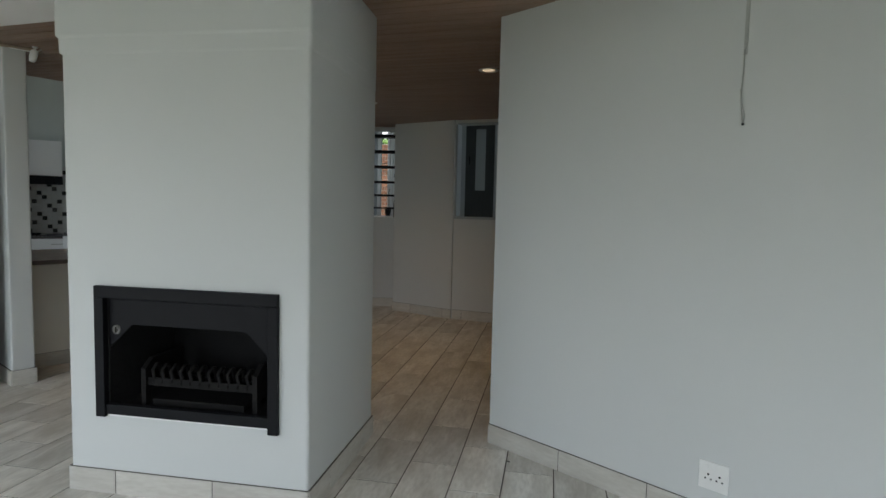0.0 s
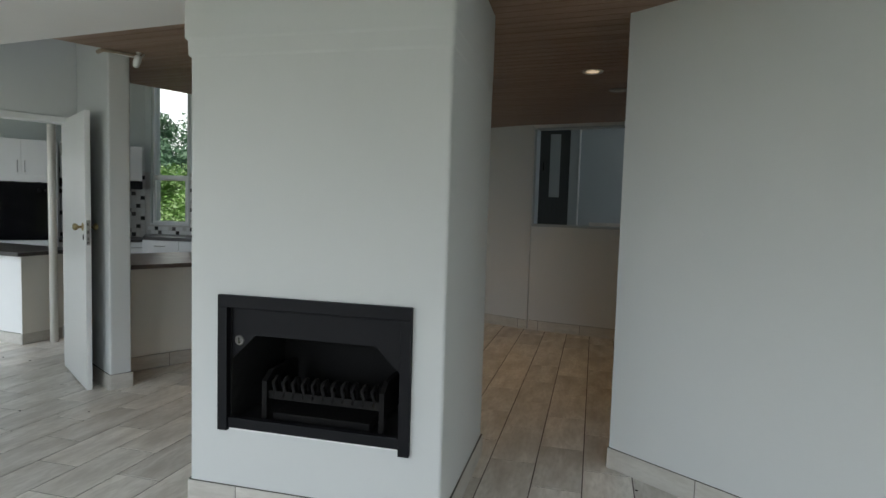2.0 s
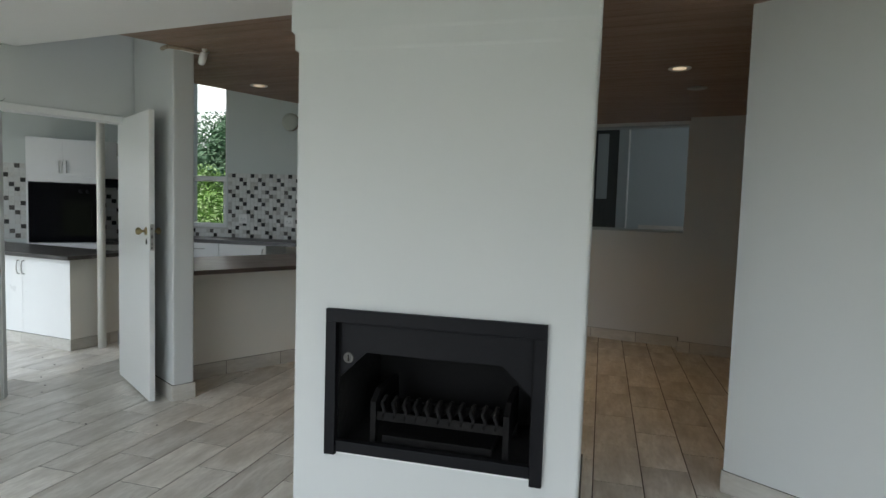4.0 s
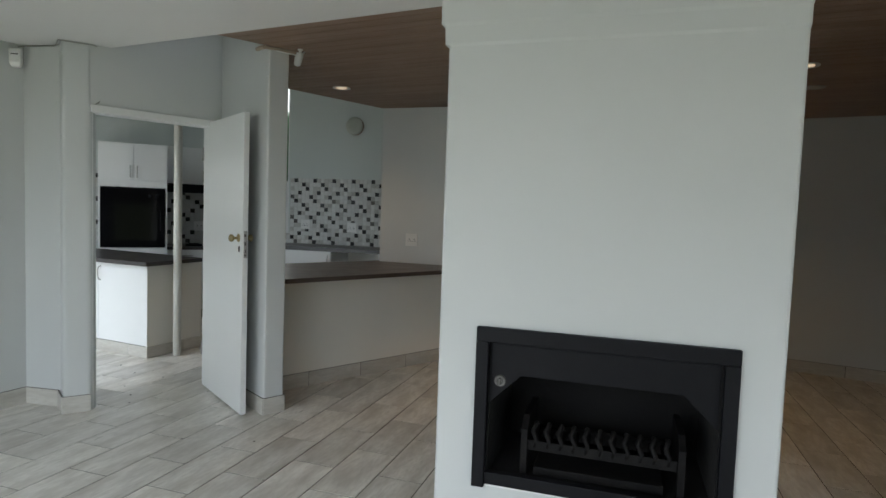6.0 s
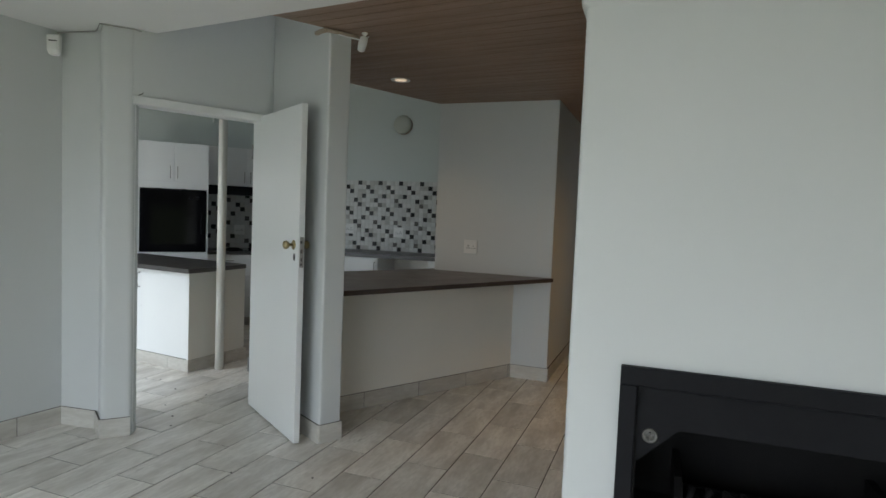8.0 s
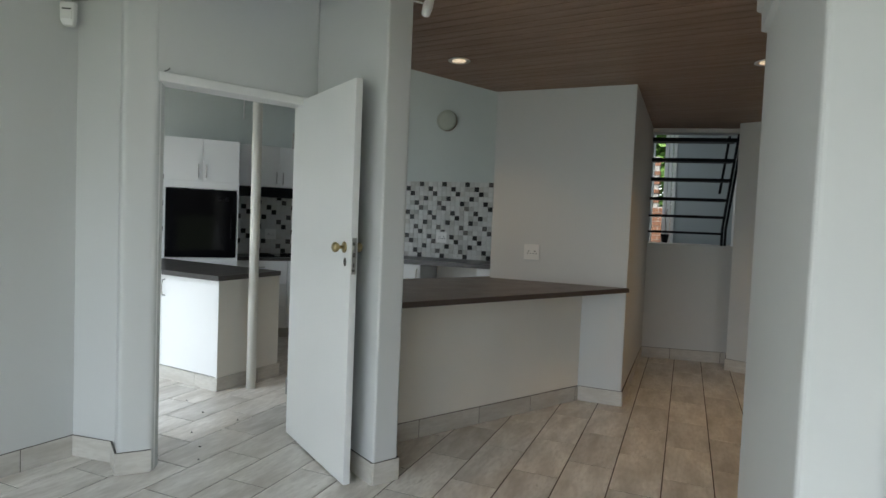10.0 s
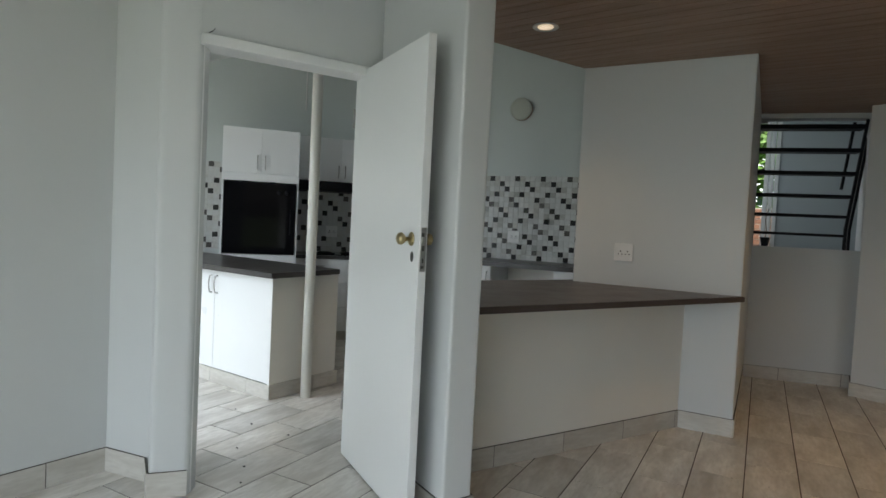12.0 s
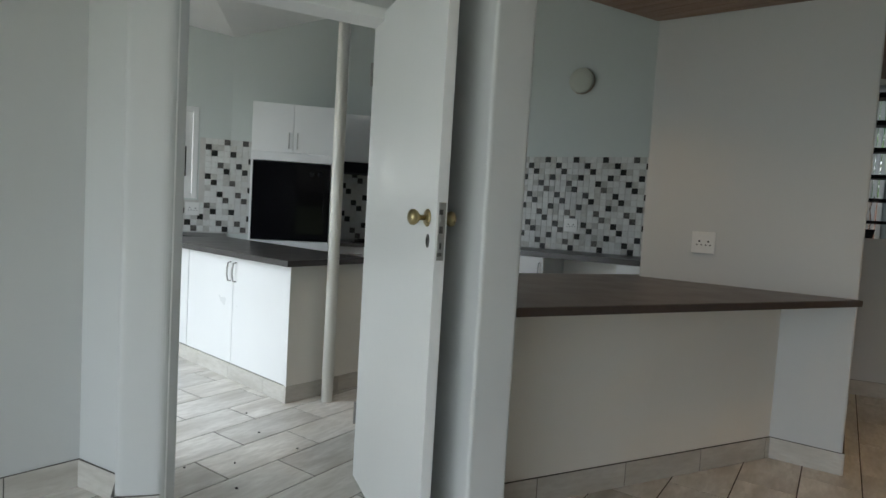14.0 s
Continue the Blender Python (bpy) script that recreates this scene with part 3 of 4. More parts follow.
# ---- cabinets ----
def handle(parent, x, y, z0, z1, horizontal=False):
    """A bow handle on a front that faces -y."""
    if horizontal:
        pts = [(x - 0.064, y, z0), (x - 0.064, y - 0.024, z0), (x - 0.03, y - 0.031, z0), (x + 0.03, y - 0.031, z0), (x + 0.064, y - 0.024, z0), (x + 0.064, y, z0)]
    else:
        zm = (z0 + z1) / 2
        pts = [(x, y, z0), (x, y - 0.022, z0 + 0.004), (x, y - 0.030, zm - 0.02), (x, y - 0.030, zm + 0.02), (x, y - 0.022, z1 - 0.004), (x, y, z1)]
    part("handle", tube(pts, 0.0055, 8), STEEL, parent, "brushed steel bow handle", True)


def cabinet(name, label, m, w, d, z0, z1, doors=2, drawers=0, hz="top", open_top=False):
    """A white unit whose front faces -y in its own frame; the front lies at y = 0."""
    c = tagged(empty(name, m), label, "cabinet")
    part("body", box(0, w, 0.019, d, z0, z1), WHITE, c)
    g = 0.0018
    if drawers:
        h = (z1 - z0) / drawers
        for i in range(drawers):
            f = part("drawer_front", box(g, w - g, 0, 0.018, z0 + i * h + g, z0 + (i + 1) * h - g, 0.0015), WHITE, c)
            handle(f, w / 2, 0, z0 + (i + 0.72) * h, 0, True)
    else:
        dw = w / doors
        for i in range(doors):
            f = part("door", box(i * dw + g, (i + 1) * dw - g, 0, 0.018, z0 + g, z1 - g, 0.0015), WHITE, c)
            hx = (i + 1) * dw - 0.035 if i % 2 == 0 else i * dw + 0.035
            a = (z1 - 0.18, z1 - 0.05) if hz == "top" else (z0 + 0.04, z0 + 0.17)
            handle(f, hx, 0, *a)
    return c


# island
IX, IY = -5.93, 3.89
im = pose(IX, IY, 0)
for k, x in enumerate((-1.30, -2.0)):
    cabinet("island_cabinet", "white two-door kitchen island base unit", pose(IX + x, IY, 0), 1.297 if k == 0 else 0.695, 0.6, 0.105, 0.853)
iend = tagged(empty("island_end_panel", pose(IX, IY, 0)), "cream end panel of the kitchen island", "panel")
part("board", box(-0.004, 0.014, 0.002, 0.62, 0.10, 0.853, 0.001), CREAM, iend)
part("edge_strip", box(-0.004, 0.0145, 0.0, 0.0017, 0.10, 0.853), WHITE, iend, "white front edge strip")
itop = tagged(empty("island_worktop", pose(-5.79, 3.78, 0.855)), "dark grey laminate worktop on the island", "worktop")
part("slab", prism(rounded([(-2.1, 0.0), (0.0, 0.0), (-0.06, 0.68), (-2.1, 0.75)], 0.006), 0, 0.036), TOP, itop)
pl = tagged(empty("island_plinth", pose(IX, IY, 0)), "tiled plinth under the kitchen island", "plinth")
x = 0.008
for n in range(5):
    ln = 0.24 if n == 0 else 0.44
    part("plinth_tile", box(x - ln + 0.003, x, -0.006, 0.006, 0, 0.102, 0.001), SKIRT, pl)
    x -= ln
part("plinth_tile", box(0.010, 0.022, -0.006, 0.40, 0, 0.102, 0.001), SKIRT, pl)
part("plinth_tile", box(0.010, 0.022, 0.403, 0.64, 0, 0.102, 0.001), SKIRT, pl)
part("core", box(-1.95, 0.0, 0.012, 0.6, 0, 0.1), GROUT, pl)

pole = tagged(empty("steel_pole", pose(-5.79, 4.11, 0)), "round cream painted steel pole standing by the island", "pole")
part("shaft", tube([(0, 0, 0), (0, 0, 3.4)], 0.036, 24), POLEPAINT, pole, smooth=True)

# oven tower and hob run, along the diagonal kitchen wall
OD = (0.6, 0.8)
om = run_pose((-7.462, 4.504), (-7.462 + OD[0], 4.504 + OD[1]))
TW = 0.69
tower = cabinet("oven_tower", "tall white oven housing with two-door top cabinet", om, TW, 0.88, 1.655, 2.075, hz="bottom")
part("lower_body", box(0, TW, 0.019, 0.88, 0.1, 0.90), WHITE, tower)
part("lower_door", box(0.002, TW / 2 - 0.002, 0, 0.018, 0.105, 0.885, 0.0015), WHITE, tower)
part("lower_door", box(TW / 2 + 0.002, TW - 0.002, 0, 0.018, 0.105, 0.885, 0.0015), WHITE, tower)
for hx in (TW / 2 - 0.035, TW / 2 + 0.035):
    handle(tower, hx, 0, 0.72, 0.85)
part("side_panel", box(0, 0.016, 0.0, 0.88, 0.90, 1.655), WHITE, tower)
part("side_panel", box(TW - 0.016, TW, 0.0, 0.88, 0.90, 1.655), WHITE, tower)
part("filler_panel", box(0.016, TW - 0.016, 0.004, 0.02, 1.585, 1.655), WHITE, tower)
part("plinth", box(0.0, TW, 0.05, 0.06, 0, 0.1), SKIRT, tower)
oven = tagged(empty("oven", om @ pose(0.02, 0, 0.905)), "black glass built-in eye-level oven", "oven")
part("housing", box(0.0, 0.65, 0.02, 0.6, 0, 0.675), BLACK, oven)
part("door_glass", box(0.0, 0.65, -0.012, 0.018, 0.0, 0.66, 0.003), OVENGLASS, oven, "glossy black oven front")
for dx in (0.495, 0.565):
    part("dial", lathe([(0.022, 0), (0.022, 0.012), (0.018, 0.018)], 20, Matrix.Translation((dx, -0.012, 0.585)) @ pose(0, 0, 0, 90)), BLACK, oven, "dark control dial", True)
part("door_handle", tube([(0.60, -0.012, 0.2), (0.60, -0.04, 0.2), (0.60, -0.04, 0.42), (0.60, -0.012, 0.42)], 0.006, 8), BLACK, oven, smooth=True)

hm = run_pose((-7.08, 4.96), (-7.08 + OD[0], 4.96 + OD[1])) @ pose(0.03, 0.36, 0)
for k in range(2):
    cabinet("drawer_unit", "white three-drawer kitchen base unit", hm @ pose(0.0 + k * 0.62, 0, 0), 0.617, 0.56, 0.105, 0.853, drawers=3)
tagged(mesh_object("kitchen_plinth", add_box(bmesh.new(), 0, 1.25, 0.04, 0.055, 0, 0.104, 0, hm), SKIRT), "tiled plinth under the drawer units", "plinth")
ht = tagged(empty("hob_worktop", hm @ pose(0, -0.02, 0.855)), "dark laminate worktop beside the oven tower", "worktop")
part("slab", box(0.0, 1.15, 0, 0.60, 0, 0.036, 0.002), TOP, ht)
hob = tagged(empty("hob", hm @ pose(0.27, 0.03, 0.892)), "black glass hob in the worktop", "hob")
part("glass", box(0, 0.56, 0, 0.48, 0, 0.008, 0.002), OVENGLASS, hob)
for dx, dy, r in ((0.15, 0.13, 0.08), (0.41, 0.13, 0.07), (0.15, 0.36, 0.07), (0.41, 0.36, 0.09)):
    part("plate", lathe([(r, 0.008), (r, 0.014), (r - 0.006, 0.018)], 24, Matrix.Translation((dx, dy, 0))), IRON, hob, smooth=True)
um = hm @ pose(0, 0.27, 0)
cabinet("wall_cabinet", "white two-door wall cabinet over the hob", um @ pose(0.08, 0, 0), 0.94, 0.30, 1.67, 2.13, hz="bottom")
ch = tagged(empty("cooker_hood", um @ pose(0.08, -0.02, 1.56)), "slim black cooker hood under the wall cabinet", "cooker hood")
part("body", box(0, 0.94, 0, 0.3, 0.0, 0.107, 0.003), BLACK, ch)
part("visor", box(0, 0.94, -0.012, 0.0, 0.0, 0.04, 0.002), BLACK, ch)

# window wall units
E1 = ((-3.9 + 7.16) / 3.327, (7.075 - 6.41) / 3.327)
wm = run_pose(K1, (-3.9, 7.075))          # x along the wall; the room lies at negative y
for k, (x0, w, kind) in enumerate(((0.38, 0.52, 1), (0.905, 0.64, 0), (1.55, 0.6, 2), (2.155, 0.6, 0))):
    m = wm @ pose(x0, -0.58, 0)
    if kind == 2:
        dw = tagged(empty("dishwasher_space", m), "empty appliance space with beige back board under the worktop", "appliance space")
        part("panel", box(0.003, 0.597, 0.54, 0.56, 0.0, 0.89, 0.003), CREAM, dw)
    else:
        cabinet("base_cabinet", "white kitchen base unit under the window" if kind else "white single-door kitchen base unit", m, w, 0.56, 0.105, 0.893, doors=1, drawers=3 if kind else 0)
wt = tagged(empty("window_worktop", wm @ pose(0, 0, 0.895)), "long dark laminate worktop under the kitchen window", "worktop")
part("slab", prism([(0.42, -0.61), (3.0, -0.61), (3.0, -0.001), (0.005, -0.001)], 0, 0.046), TOP, wt)

# west worktop beside the oven
w2 = run_pose((-9.2, 3.1), K2)
w2len = math.hypot(K2[0] + 9.2, K2[1] - 3.1)
wt2 = tagged(empty("corner_worktop", w2 @ pose(0, 0, 0.855)), "dark laminate worktop beside the oven tower", "worktop")
part("slab", box(0.2, w2len - 0.02, -0.60, -0.001, 0, 0.036, 0.002), TOP, wt2)
cabinet("corner_cabinet", "white base unit in the kitchen corner", w2 @ pose(0.7, -0.57, 0), 0.9, 0.56, 0.105, 0.853)


# ---- lamps ----
def downlight(x, y, lit):
    d = tagged(empty("downlight", pose(x, y, board_z(y))), "round recessed ceiling downlight with pale rim" + (", lit" if lit else ", off"), "downlight", group="ceiling downlights")
    part("rim", lathe([(0.052, -0.001), (0.072, -0.006), (0.076, -0.003), (0.074, 0.004), (0.05, 0.004)], 28), PLASTIC if lit else STEEL, d, smooth=True)
    part("bulb", lathe([(0.046, -0.004), (0.03, -0.008), (0.01, -0.009)], 24), WARM_GLOW if lit else LAMPCOVER, d, smooth=True)
    if lit:
        data = bpy.data.lights.new("downlight_lamp", "SPOT")
        data.energy, data.color, data.spot_size, data.spot_blend, data.shadow_soft_size = DOWN_W * (1.1 if x < -4 else 1.0), (1.0, 0.61, 0.25), radians(125), 0.9, 0.04
        ob = new("downlight_lamp", data)
        ob.matrix_world = look((x, y, board_z(y) - 0.02), (x, y, 0))


for x, y, lit in ((-4.24, 4.43, 1), (-2.41, 5.12, 1), (-2.31, 5.76, 1), (-0.82, 4.65, 1), (-0.69, 5.29, 0)):
    downlight(x, y, lit)

bulk = tagged(empty("bulkhead_lamp", wm @ pose(1.60, 0, 2.50) @ pose(0, 0, 0, 90)), "round opal bulkhead lamp on the kitchen wall", "wall lamp")
part("base", lathe([(0.115, 0), (0.115, 0.045)], 32), BEIGE, bulk, "darker lamp base")
part("cover", lathe([(0.113, 0.045), (0.112, 0.06), (0.102, 0.07), (0.06, 0.074), (0.01, 0.075)], 32), LAMPCOVER, bulk, "opal glass cover", True)

# ---- alarm sensors and cable ----
pir = tagged(empty("motion_sensor", facing(-5.565, 2.63, 2.335, 0.6, -0.8)), "white alarm sensor high on the wall", "sensor")
shell = bmesh.new()
rings = [[shell.verts.new((x, y, z)) for x, y in rounded([(-w, 0.02), (w, 0.02), (w, d), (-w, d)], 0.008)] for z, w, d in ((-0.062, 0.017, 0.040), (-0.056, 0.026, 0.052), (-0.035, 0.034, 0.060), (0.05, 0.036, 0.060), (0.058, 0.033, 0.054))]
for r0, r1 in zip(rings, rings[1:]):
    for k in range(len(r0)):
        shell.faces.new((r0[k], r0[(k + 1) % len(r0)], r1[(k + 1) % len(r0)], r1[k]))
shell.faces.new(rings[0][::-1])
shell.faces.new(rings[-1])
case = part("case", shell, PLASTIC, pir)
part("slot", box(-0.022, 0.022, 0.0595, 0.0612, 0.018, 0.024), HOLE, case, "dark slot in the case")
part("lens", box(-0.026, 0.026, 0.058, 0.064, -0.034, 0.008, 0.004), CEIL_WHITE, pir)
part("bracket", box(-0.012, 0.012, -0.02, 0.025, 0.01, 0.035), PLASTIC, pir)

tr = tagged(empty("filler_strip_at_ceiling", run_pose((-4.12, 3.30), (-4.015, 3.252), board_z(3.35))), "rough beige filler along the wall top", "filler")
def rough_strip(pts, h):
    bm = bmesh.new()
    for i, (a, b) in enumerate(zip(pts, pts[1:])):
        add_tube(bm, [Vector(a), (Vector(a) + Vector(b)) / 2 + Vector((0, 0, random.uniform(-0.004, 0.004))), Vector(b)], h * random.uniform(0.7, 1.1), 7)
    return bm
wpart("strip", rough_strip([(-4.13, 3.29, board_z(3.35) - 0.008), (-4.02, 3.243, board_z(3.35) - 0.014), (-3.975, 3.33, board_z(3.35) - 0.012), (-3.932, 3.43, board_z(3.35) - 0.012)], 0.014), BEIGE, tr)
wpart("cable", tube([(-3.985, 3.31, board_z(3.35) - 0.022), (-3.955, 3.38, board_z(3.35) - 0.024), (-3.92, 3.43, board_z(3.35) - 0.028), (-3.89, 3.45, board_z(3.35) - 0.02), (-3.872, 3.46, board_z(3.35) - 0.004)], 0.005, 8), PLASTIC, tr, smooth=True)
cs = tagged(empty("ceiling_sensor", pose(-3.865, 3.405, board_z(3.35))), "small white sensor hanging from the board ceiling", "sensor")
part("mount", lathe([(0.018, 0), (0.018, -0.008), (0.008, -0.014), (0.008, -0.03)], 16), PLASTIC, cs, smooth=True)
part("head", lathe([(0.012, 0), (0.024, 0.01), (0.026, 0.05), (0.020, 0.085), (0.008, 0.092)], 16, Matrix.Translation((0, 0, -0.022)) @ pose(0, 0, 0, 172, 12)), PLASTIC, cs, smooth=True)


# ---- kitchen window ----
def kitchen_window():
    w = tagged(empty("window_1", wm), "tall white framed kitchen window with two panes", "window", kind="structure")
    x0, x1, z0, z1, zr = 0.095, 0.665, 1.09, 3.35, 1.735
    fr = part("window_frame", box(x0, x0 + 0.022, 0.03, 0.09, z0, z1), ALU, w)
    add = [(x1 - 0.035, x1, z0, z1), (x0 + 0.022, x1 - 0.035, z0, z0 + 0.035), (x0 + 0.022, x1 - 0.035, z1 - 0.035, z1), (x0 + 0.022, x1 - 0.035, zr - 0.035, zr + 0.035)]
    for a, b, c, d in add:
        part("window_frame", box(a, b, 0.03, 0.09, c, d, 0.002), ALU, w)
    part("sash", box(x0 + 0.022, x0 + 0.045, 0.02, 0.055, z0 + 0.035, zr - 0.035, 0.002), ALU, w)
    part("sash", box(x1 - 0.06, x1 - 0.035, 0.02, 0.055, z0 + 0.035, zr - 0.035, 0.002), ALU, w)
    part("stay", box(x0 + 0.2, x0 + 0.36, 0.012, 0.022, zr - 0.032, zr - 0.022), STEEL, w)
    part("stay", box(x0 + 0.2, x0 + 0.34, 0.012, 0.022, z0 + 0.036, z0 + 0.046), STEEL, w)
    for a, b in ((z0 + 0.035, zr - 0.035), (zr + 0.035, z1 - 0.035)):
        p = part("pane", box(x0 + 0.023, x1 - 0.036, 0.058, 0.062, a, b), GLASS, w)
        p.visible_shadow = False
    part("window_sill", box(x0 - 0.01, x1 + 0.01, -0.02, 0.03, z0 - 0.015, z0 - 0.001, 0.002), ALU, w)


kitchen_window()


def west_window():
    w = tagged(empty("window_3", w2), "white casement window beside the mosaic with black handle", "window", kind="structure")
    for a, b, c, d in ((0.6, 0.65, 1.22, 2.1), (1.56, 1.61, 1.22, 2.1), (0.65, 1.56, 1.22, 1.27), (0.65, 1.56, 2.05, 2.1)):
        part("window_frame", box(a, b, -0.012, 0.08, c, d, 0.003), ALU, w)
    for a, b, c, d in ((0.65, 0.75, 1.27, 2.05), (1.40, 1.557, 1.27, 2.05), (0.75, 1.40, 1.27, 1.36), (0.75, 1.40, 1.96, 2.05)):
        part("sash", box(a, b, 0.01, 0.06, c, d, 0.004), ALU, w)
    p = part("pane", box(0.75, 1.40, 0.03, 0.034, 1.36, 1.96), GLASS, w)
    p.visible_shadow = False
    part("handle", tube([(1.50, 0.01, 1.44), (1.50, -0.03, 1.45), (1.50, -0.035, 1.57), (1.50, -0.03, 1.70), (1.50, 0.01, 1.71)], 0.008, 8), BLACK, w, "black window handle", True)


west_window()
cd = tagged(empty("cable_conduit", run_pose(K2, K1) @ pose(1.09, -0.008, 2.45)), "thin white cable conduit on the kitchen wall", "conduit")
part("tube", tube([(0, 0, 0), (0, 0, 0.72)], 0.008, 8), PLASTIC, cd, smooth=True)

ac = tagged(empty("alarm_cable", pose(-5.55, 2.6, LZ)), "thin grey alarm cable along the wall top", "cable")
wpart("cable", tube([(-5.555, 2.62, LZ - 0.02), (-5.545, 2.652, LZ - 0.008), (-5.33, 2.712, LZ - 0.007), (-5.29, 2.70, LZ - 0.006), (-5.155, 2.63, LZ - 0.006), (-5.045, 2.775, LZ - 0.008), (-5.05, 2.84, LZ - 0.008)], 0.0045, 7), STEEL, ac, smooth=True)


# ---- open stair in the wall opening and the raised room behind the passage ----
def stair_flight():
    m = run_pose((-3.55, 7.33), (-2.62, 7.625))
    # open steel stair rising behind the opening: treads, stringers and a post
    g = tagged(empty("open_steel_stair", m @ pose(0, 0.03, 1.22)), "black steel open stair with treads and stringers in the wall opening", "grille")

    def right_edge(z):
        return 0.83 if z < 0.18 else 0.83 + (z - 0.18) * 0.105 / 0.95
    for i, z in enumerate((0.125, 0.295, 0.475, 0.68, 0.885, 1.095)):
        h = 0.024 + 0.003 * i
        part("tread", box(0.075, right_edge(z) - 0.005, -0.02, 0.075 + 0.012 * i, z - h / 2, z + h / 2, 0.003), BLACK, g)
    part("post", box(0.05, 0.078, 0.0, 0.03, 0.0, 1.163, 0.002), BLACK, g)
    for dx, dy in ((0.0, 0.0), (0.045, 0.05), (-0.05, 0.16)):
        z0 = 0.0 if dy < 0.1 else 0.55
        pts = [(right_edge(z0) + dx, dy, z0), (right_edge(0.18) + dx, dy, max(0.18, z0)), (right_edge(1.16) + dx, dy, 1.16)]
        bm = bmesh.new()
        add_tube(bm, pts if z0 == 0 else [pts[0], pts[2]], 0.016, 4)
        part("stringer", bm, BLACK, g)
    pot = tagged(empty("plant_pot", pose(-3.585, 9.36, 1.2)), "small dark plant pot with a dry twig", "plant pot")
    part("pot", lathe([(0.035, 0), (0.055, 0.11), (0.06, 0.115), (0.05, 0.11), (0.045, 0.09)], 18), BLACK, pot, smooth=True)
    part("twig", tube([(0, 0, 0.09), (0.01, 0, 0.2), (-0.01, 0.01, 0.33), (0.02, 0, 0.46)], 0.004, 6), BARK, pot)


stair_flight()
tagged(mesh_object("floor_upper", box(-4.4, 3.3, 7.8, 9.7, 1.0, 1.2), TILE), "tiled floor of the raised room", "floor", kind="structure")
tagged(mesh_object("floor_ledge", prism([(-3.5, 7.53), (-2.5, 7.8), (3.3, 7.15), (3.3, 7.8), (-3.6, 7.81)], 1.05, 1.198), TILE), "ledge of the raised floor", "floor", kind="structure")
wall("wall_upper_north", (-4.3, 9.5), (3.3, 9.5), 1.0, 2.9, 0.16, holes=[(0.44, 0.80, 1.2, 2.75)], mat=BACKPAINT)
# out-of-view opening, added so the fill lamp outside can shine in
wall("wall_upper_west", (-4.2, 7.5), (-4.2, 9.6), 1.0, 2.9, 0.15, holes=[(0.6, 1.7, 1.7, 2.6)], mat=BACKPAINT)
# added fill lamp: brightens the stair opening and the back walls
window_light("stair_fill_daylight", (-4.4, 8.65, 2.15), (-3.0, 8.3, 1.6), 1.0, 0.85, STAIR_W, DAY)
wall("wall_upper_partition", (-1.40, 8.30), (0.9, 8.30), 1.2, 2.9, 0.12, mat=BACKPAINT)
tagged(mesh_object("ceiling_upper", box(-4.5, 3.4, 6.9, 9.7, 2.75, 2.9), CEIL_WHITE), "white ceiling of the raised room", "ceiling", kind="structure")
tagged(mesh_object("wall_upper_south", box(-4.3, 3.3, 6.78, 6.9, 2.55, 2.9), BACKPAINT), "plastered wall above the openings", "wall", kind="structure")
tagged(mesh_object("baseboard_upper", box(-1.25, 0.9, 8.288, 8.299, 1.2, 1.29), SKIRT), "tiled baseboard in the raised room", "baseboard", kind="structure")

uw = tagged(empty("window_2", pose(-3.86, 9.5, 1.2)), "narrow white framed window in the raised room", "window", kind="structure")
for x0, x1 in ((0.0, 0.06), (0.205, 0.25), (0.262, 0.30), (0.315, 0.36)):
    part("window_frame", box(x0, x1, -0.02 if x0 > 0.1 else 0.02, 0.08, 0, 1.55, 0.003), ALU, uw)
p = part("pane", box(0.061, 0.204, 0.05, 0.054, 0, 1.55), GLASS, uw)
p.visible_shadow = False

ud = tagged(empty("glazed_door", pose(-1.96, 8.29, 1.2)), "dark door with a tall glass panel, its reflection painted pale", "door")
part("leaf", box(0.0, 0.42, 0.0, 0.04, 0.0, 1.45, 0.003), DARKDOOR, ud)
# opaque pale colour takes the place of the reflection in the glass
part("glass_panel", box(0.15, 0.29, -0.006, 0.0, 0.42, 1.28, 0.002), BACKPAINT, ud, "glass panel with its pale reflection painted in")
part("door_handle", box(0.06, 0.075, -0.03, 0.0, 0.78, 0.9, 0.003), BLACK, ud)
uj = tagged(empty("upper_door_frame", pose(-1.54, 8.28, 1.2)), "grey painted door post with a white edge", "door frame", kind="structure")
part("post", box(0.0, 0.12, 0.0, 0.1, 0, 1.5, 0.003), BACKPAINT, uj)
part("edge", box(0.121, 0.14, -0.01, 0.1, 0, 1.5, 0.003), ALU, uj)
hs = tagged(empty("hatch_sill", run_pose((-1.77, 7.069), (-0.60, 6.969), 1.262)), "grey painted sill of the internal window", "sill", kind="structure")
part("sill", box(0.01, 1.06, -0.02, 0.14, -0.025, 0.004, 0.003), BACKPAINT, hs)
part("jamb", box(0.01, 0.035, 0.0, 0.14, 0.005, 1.115, 0.002), BACKPAINT, hs)
part("head", box(0.036, 1.06, 0.0, 0.14, 1.115, 1.132, 0.002), BACKPAINT, hs)
window_light("upper_room_daylight", (1.5, 7.9, 2.5), (-1.0, 8.2, 2.0), 1.0, 0.5, UPPER_W, DAY)


# ---- overcast sky far beyond the garden ----
sky_card = tagged(mesh_object("backdrop", add_box(bmesh.new(), -90, 90, -0.2, 0.2, -10, 70, 0, look((-75, 80, 0), (0, 0, 0)) @ pose(0, 0, 0, -90)), CLOUD), "white overcast sky beyond the trees", "sky", kind="structure")

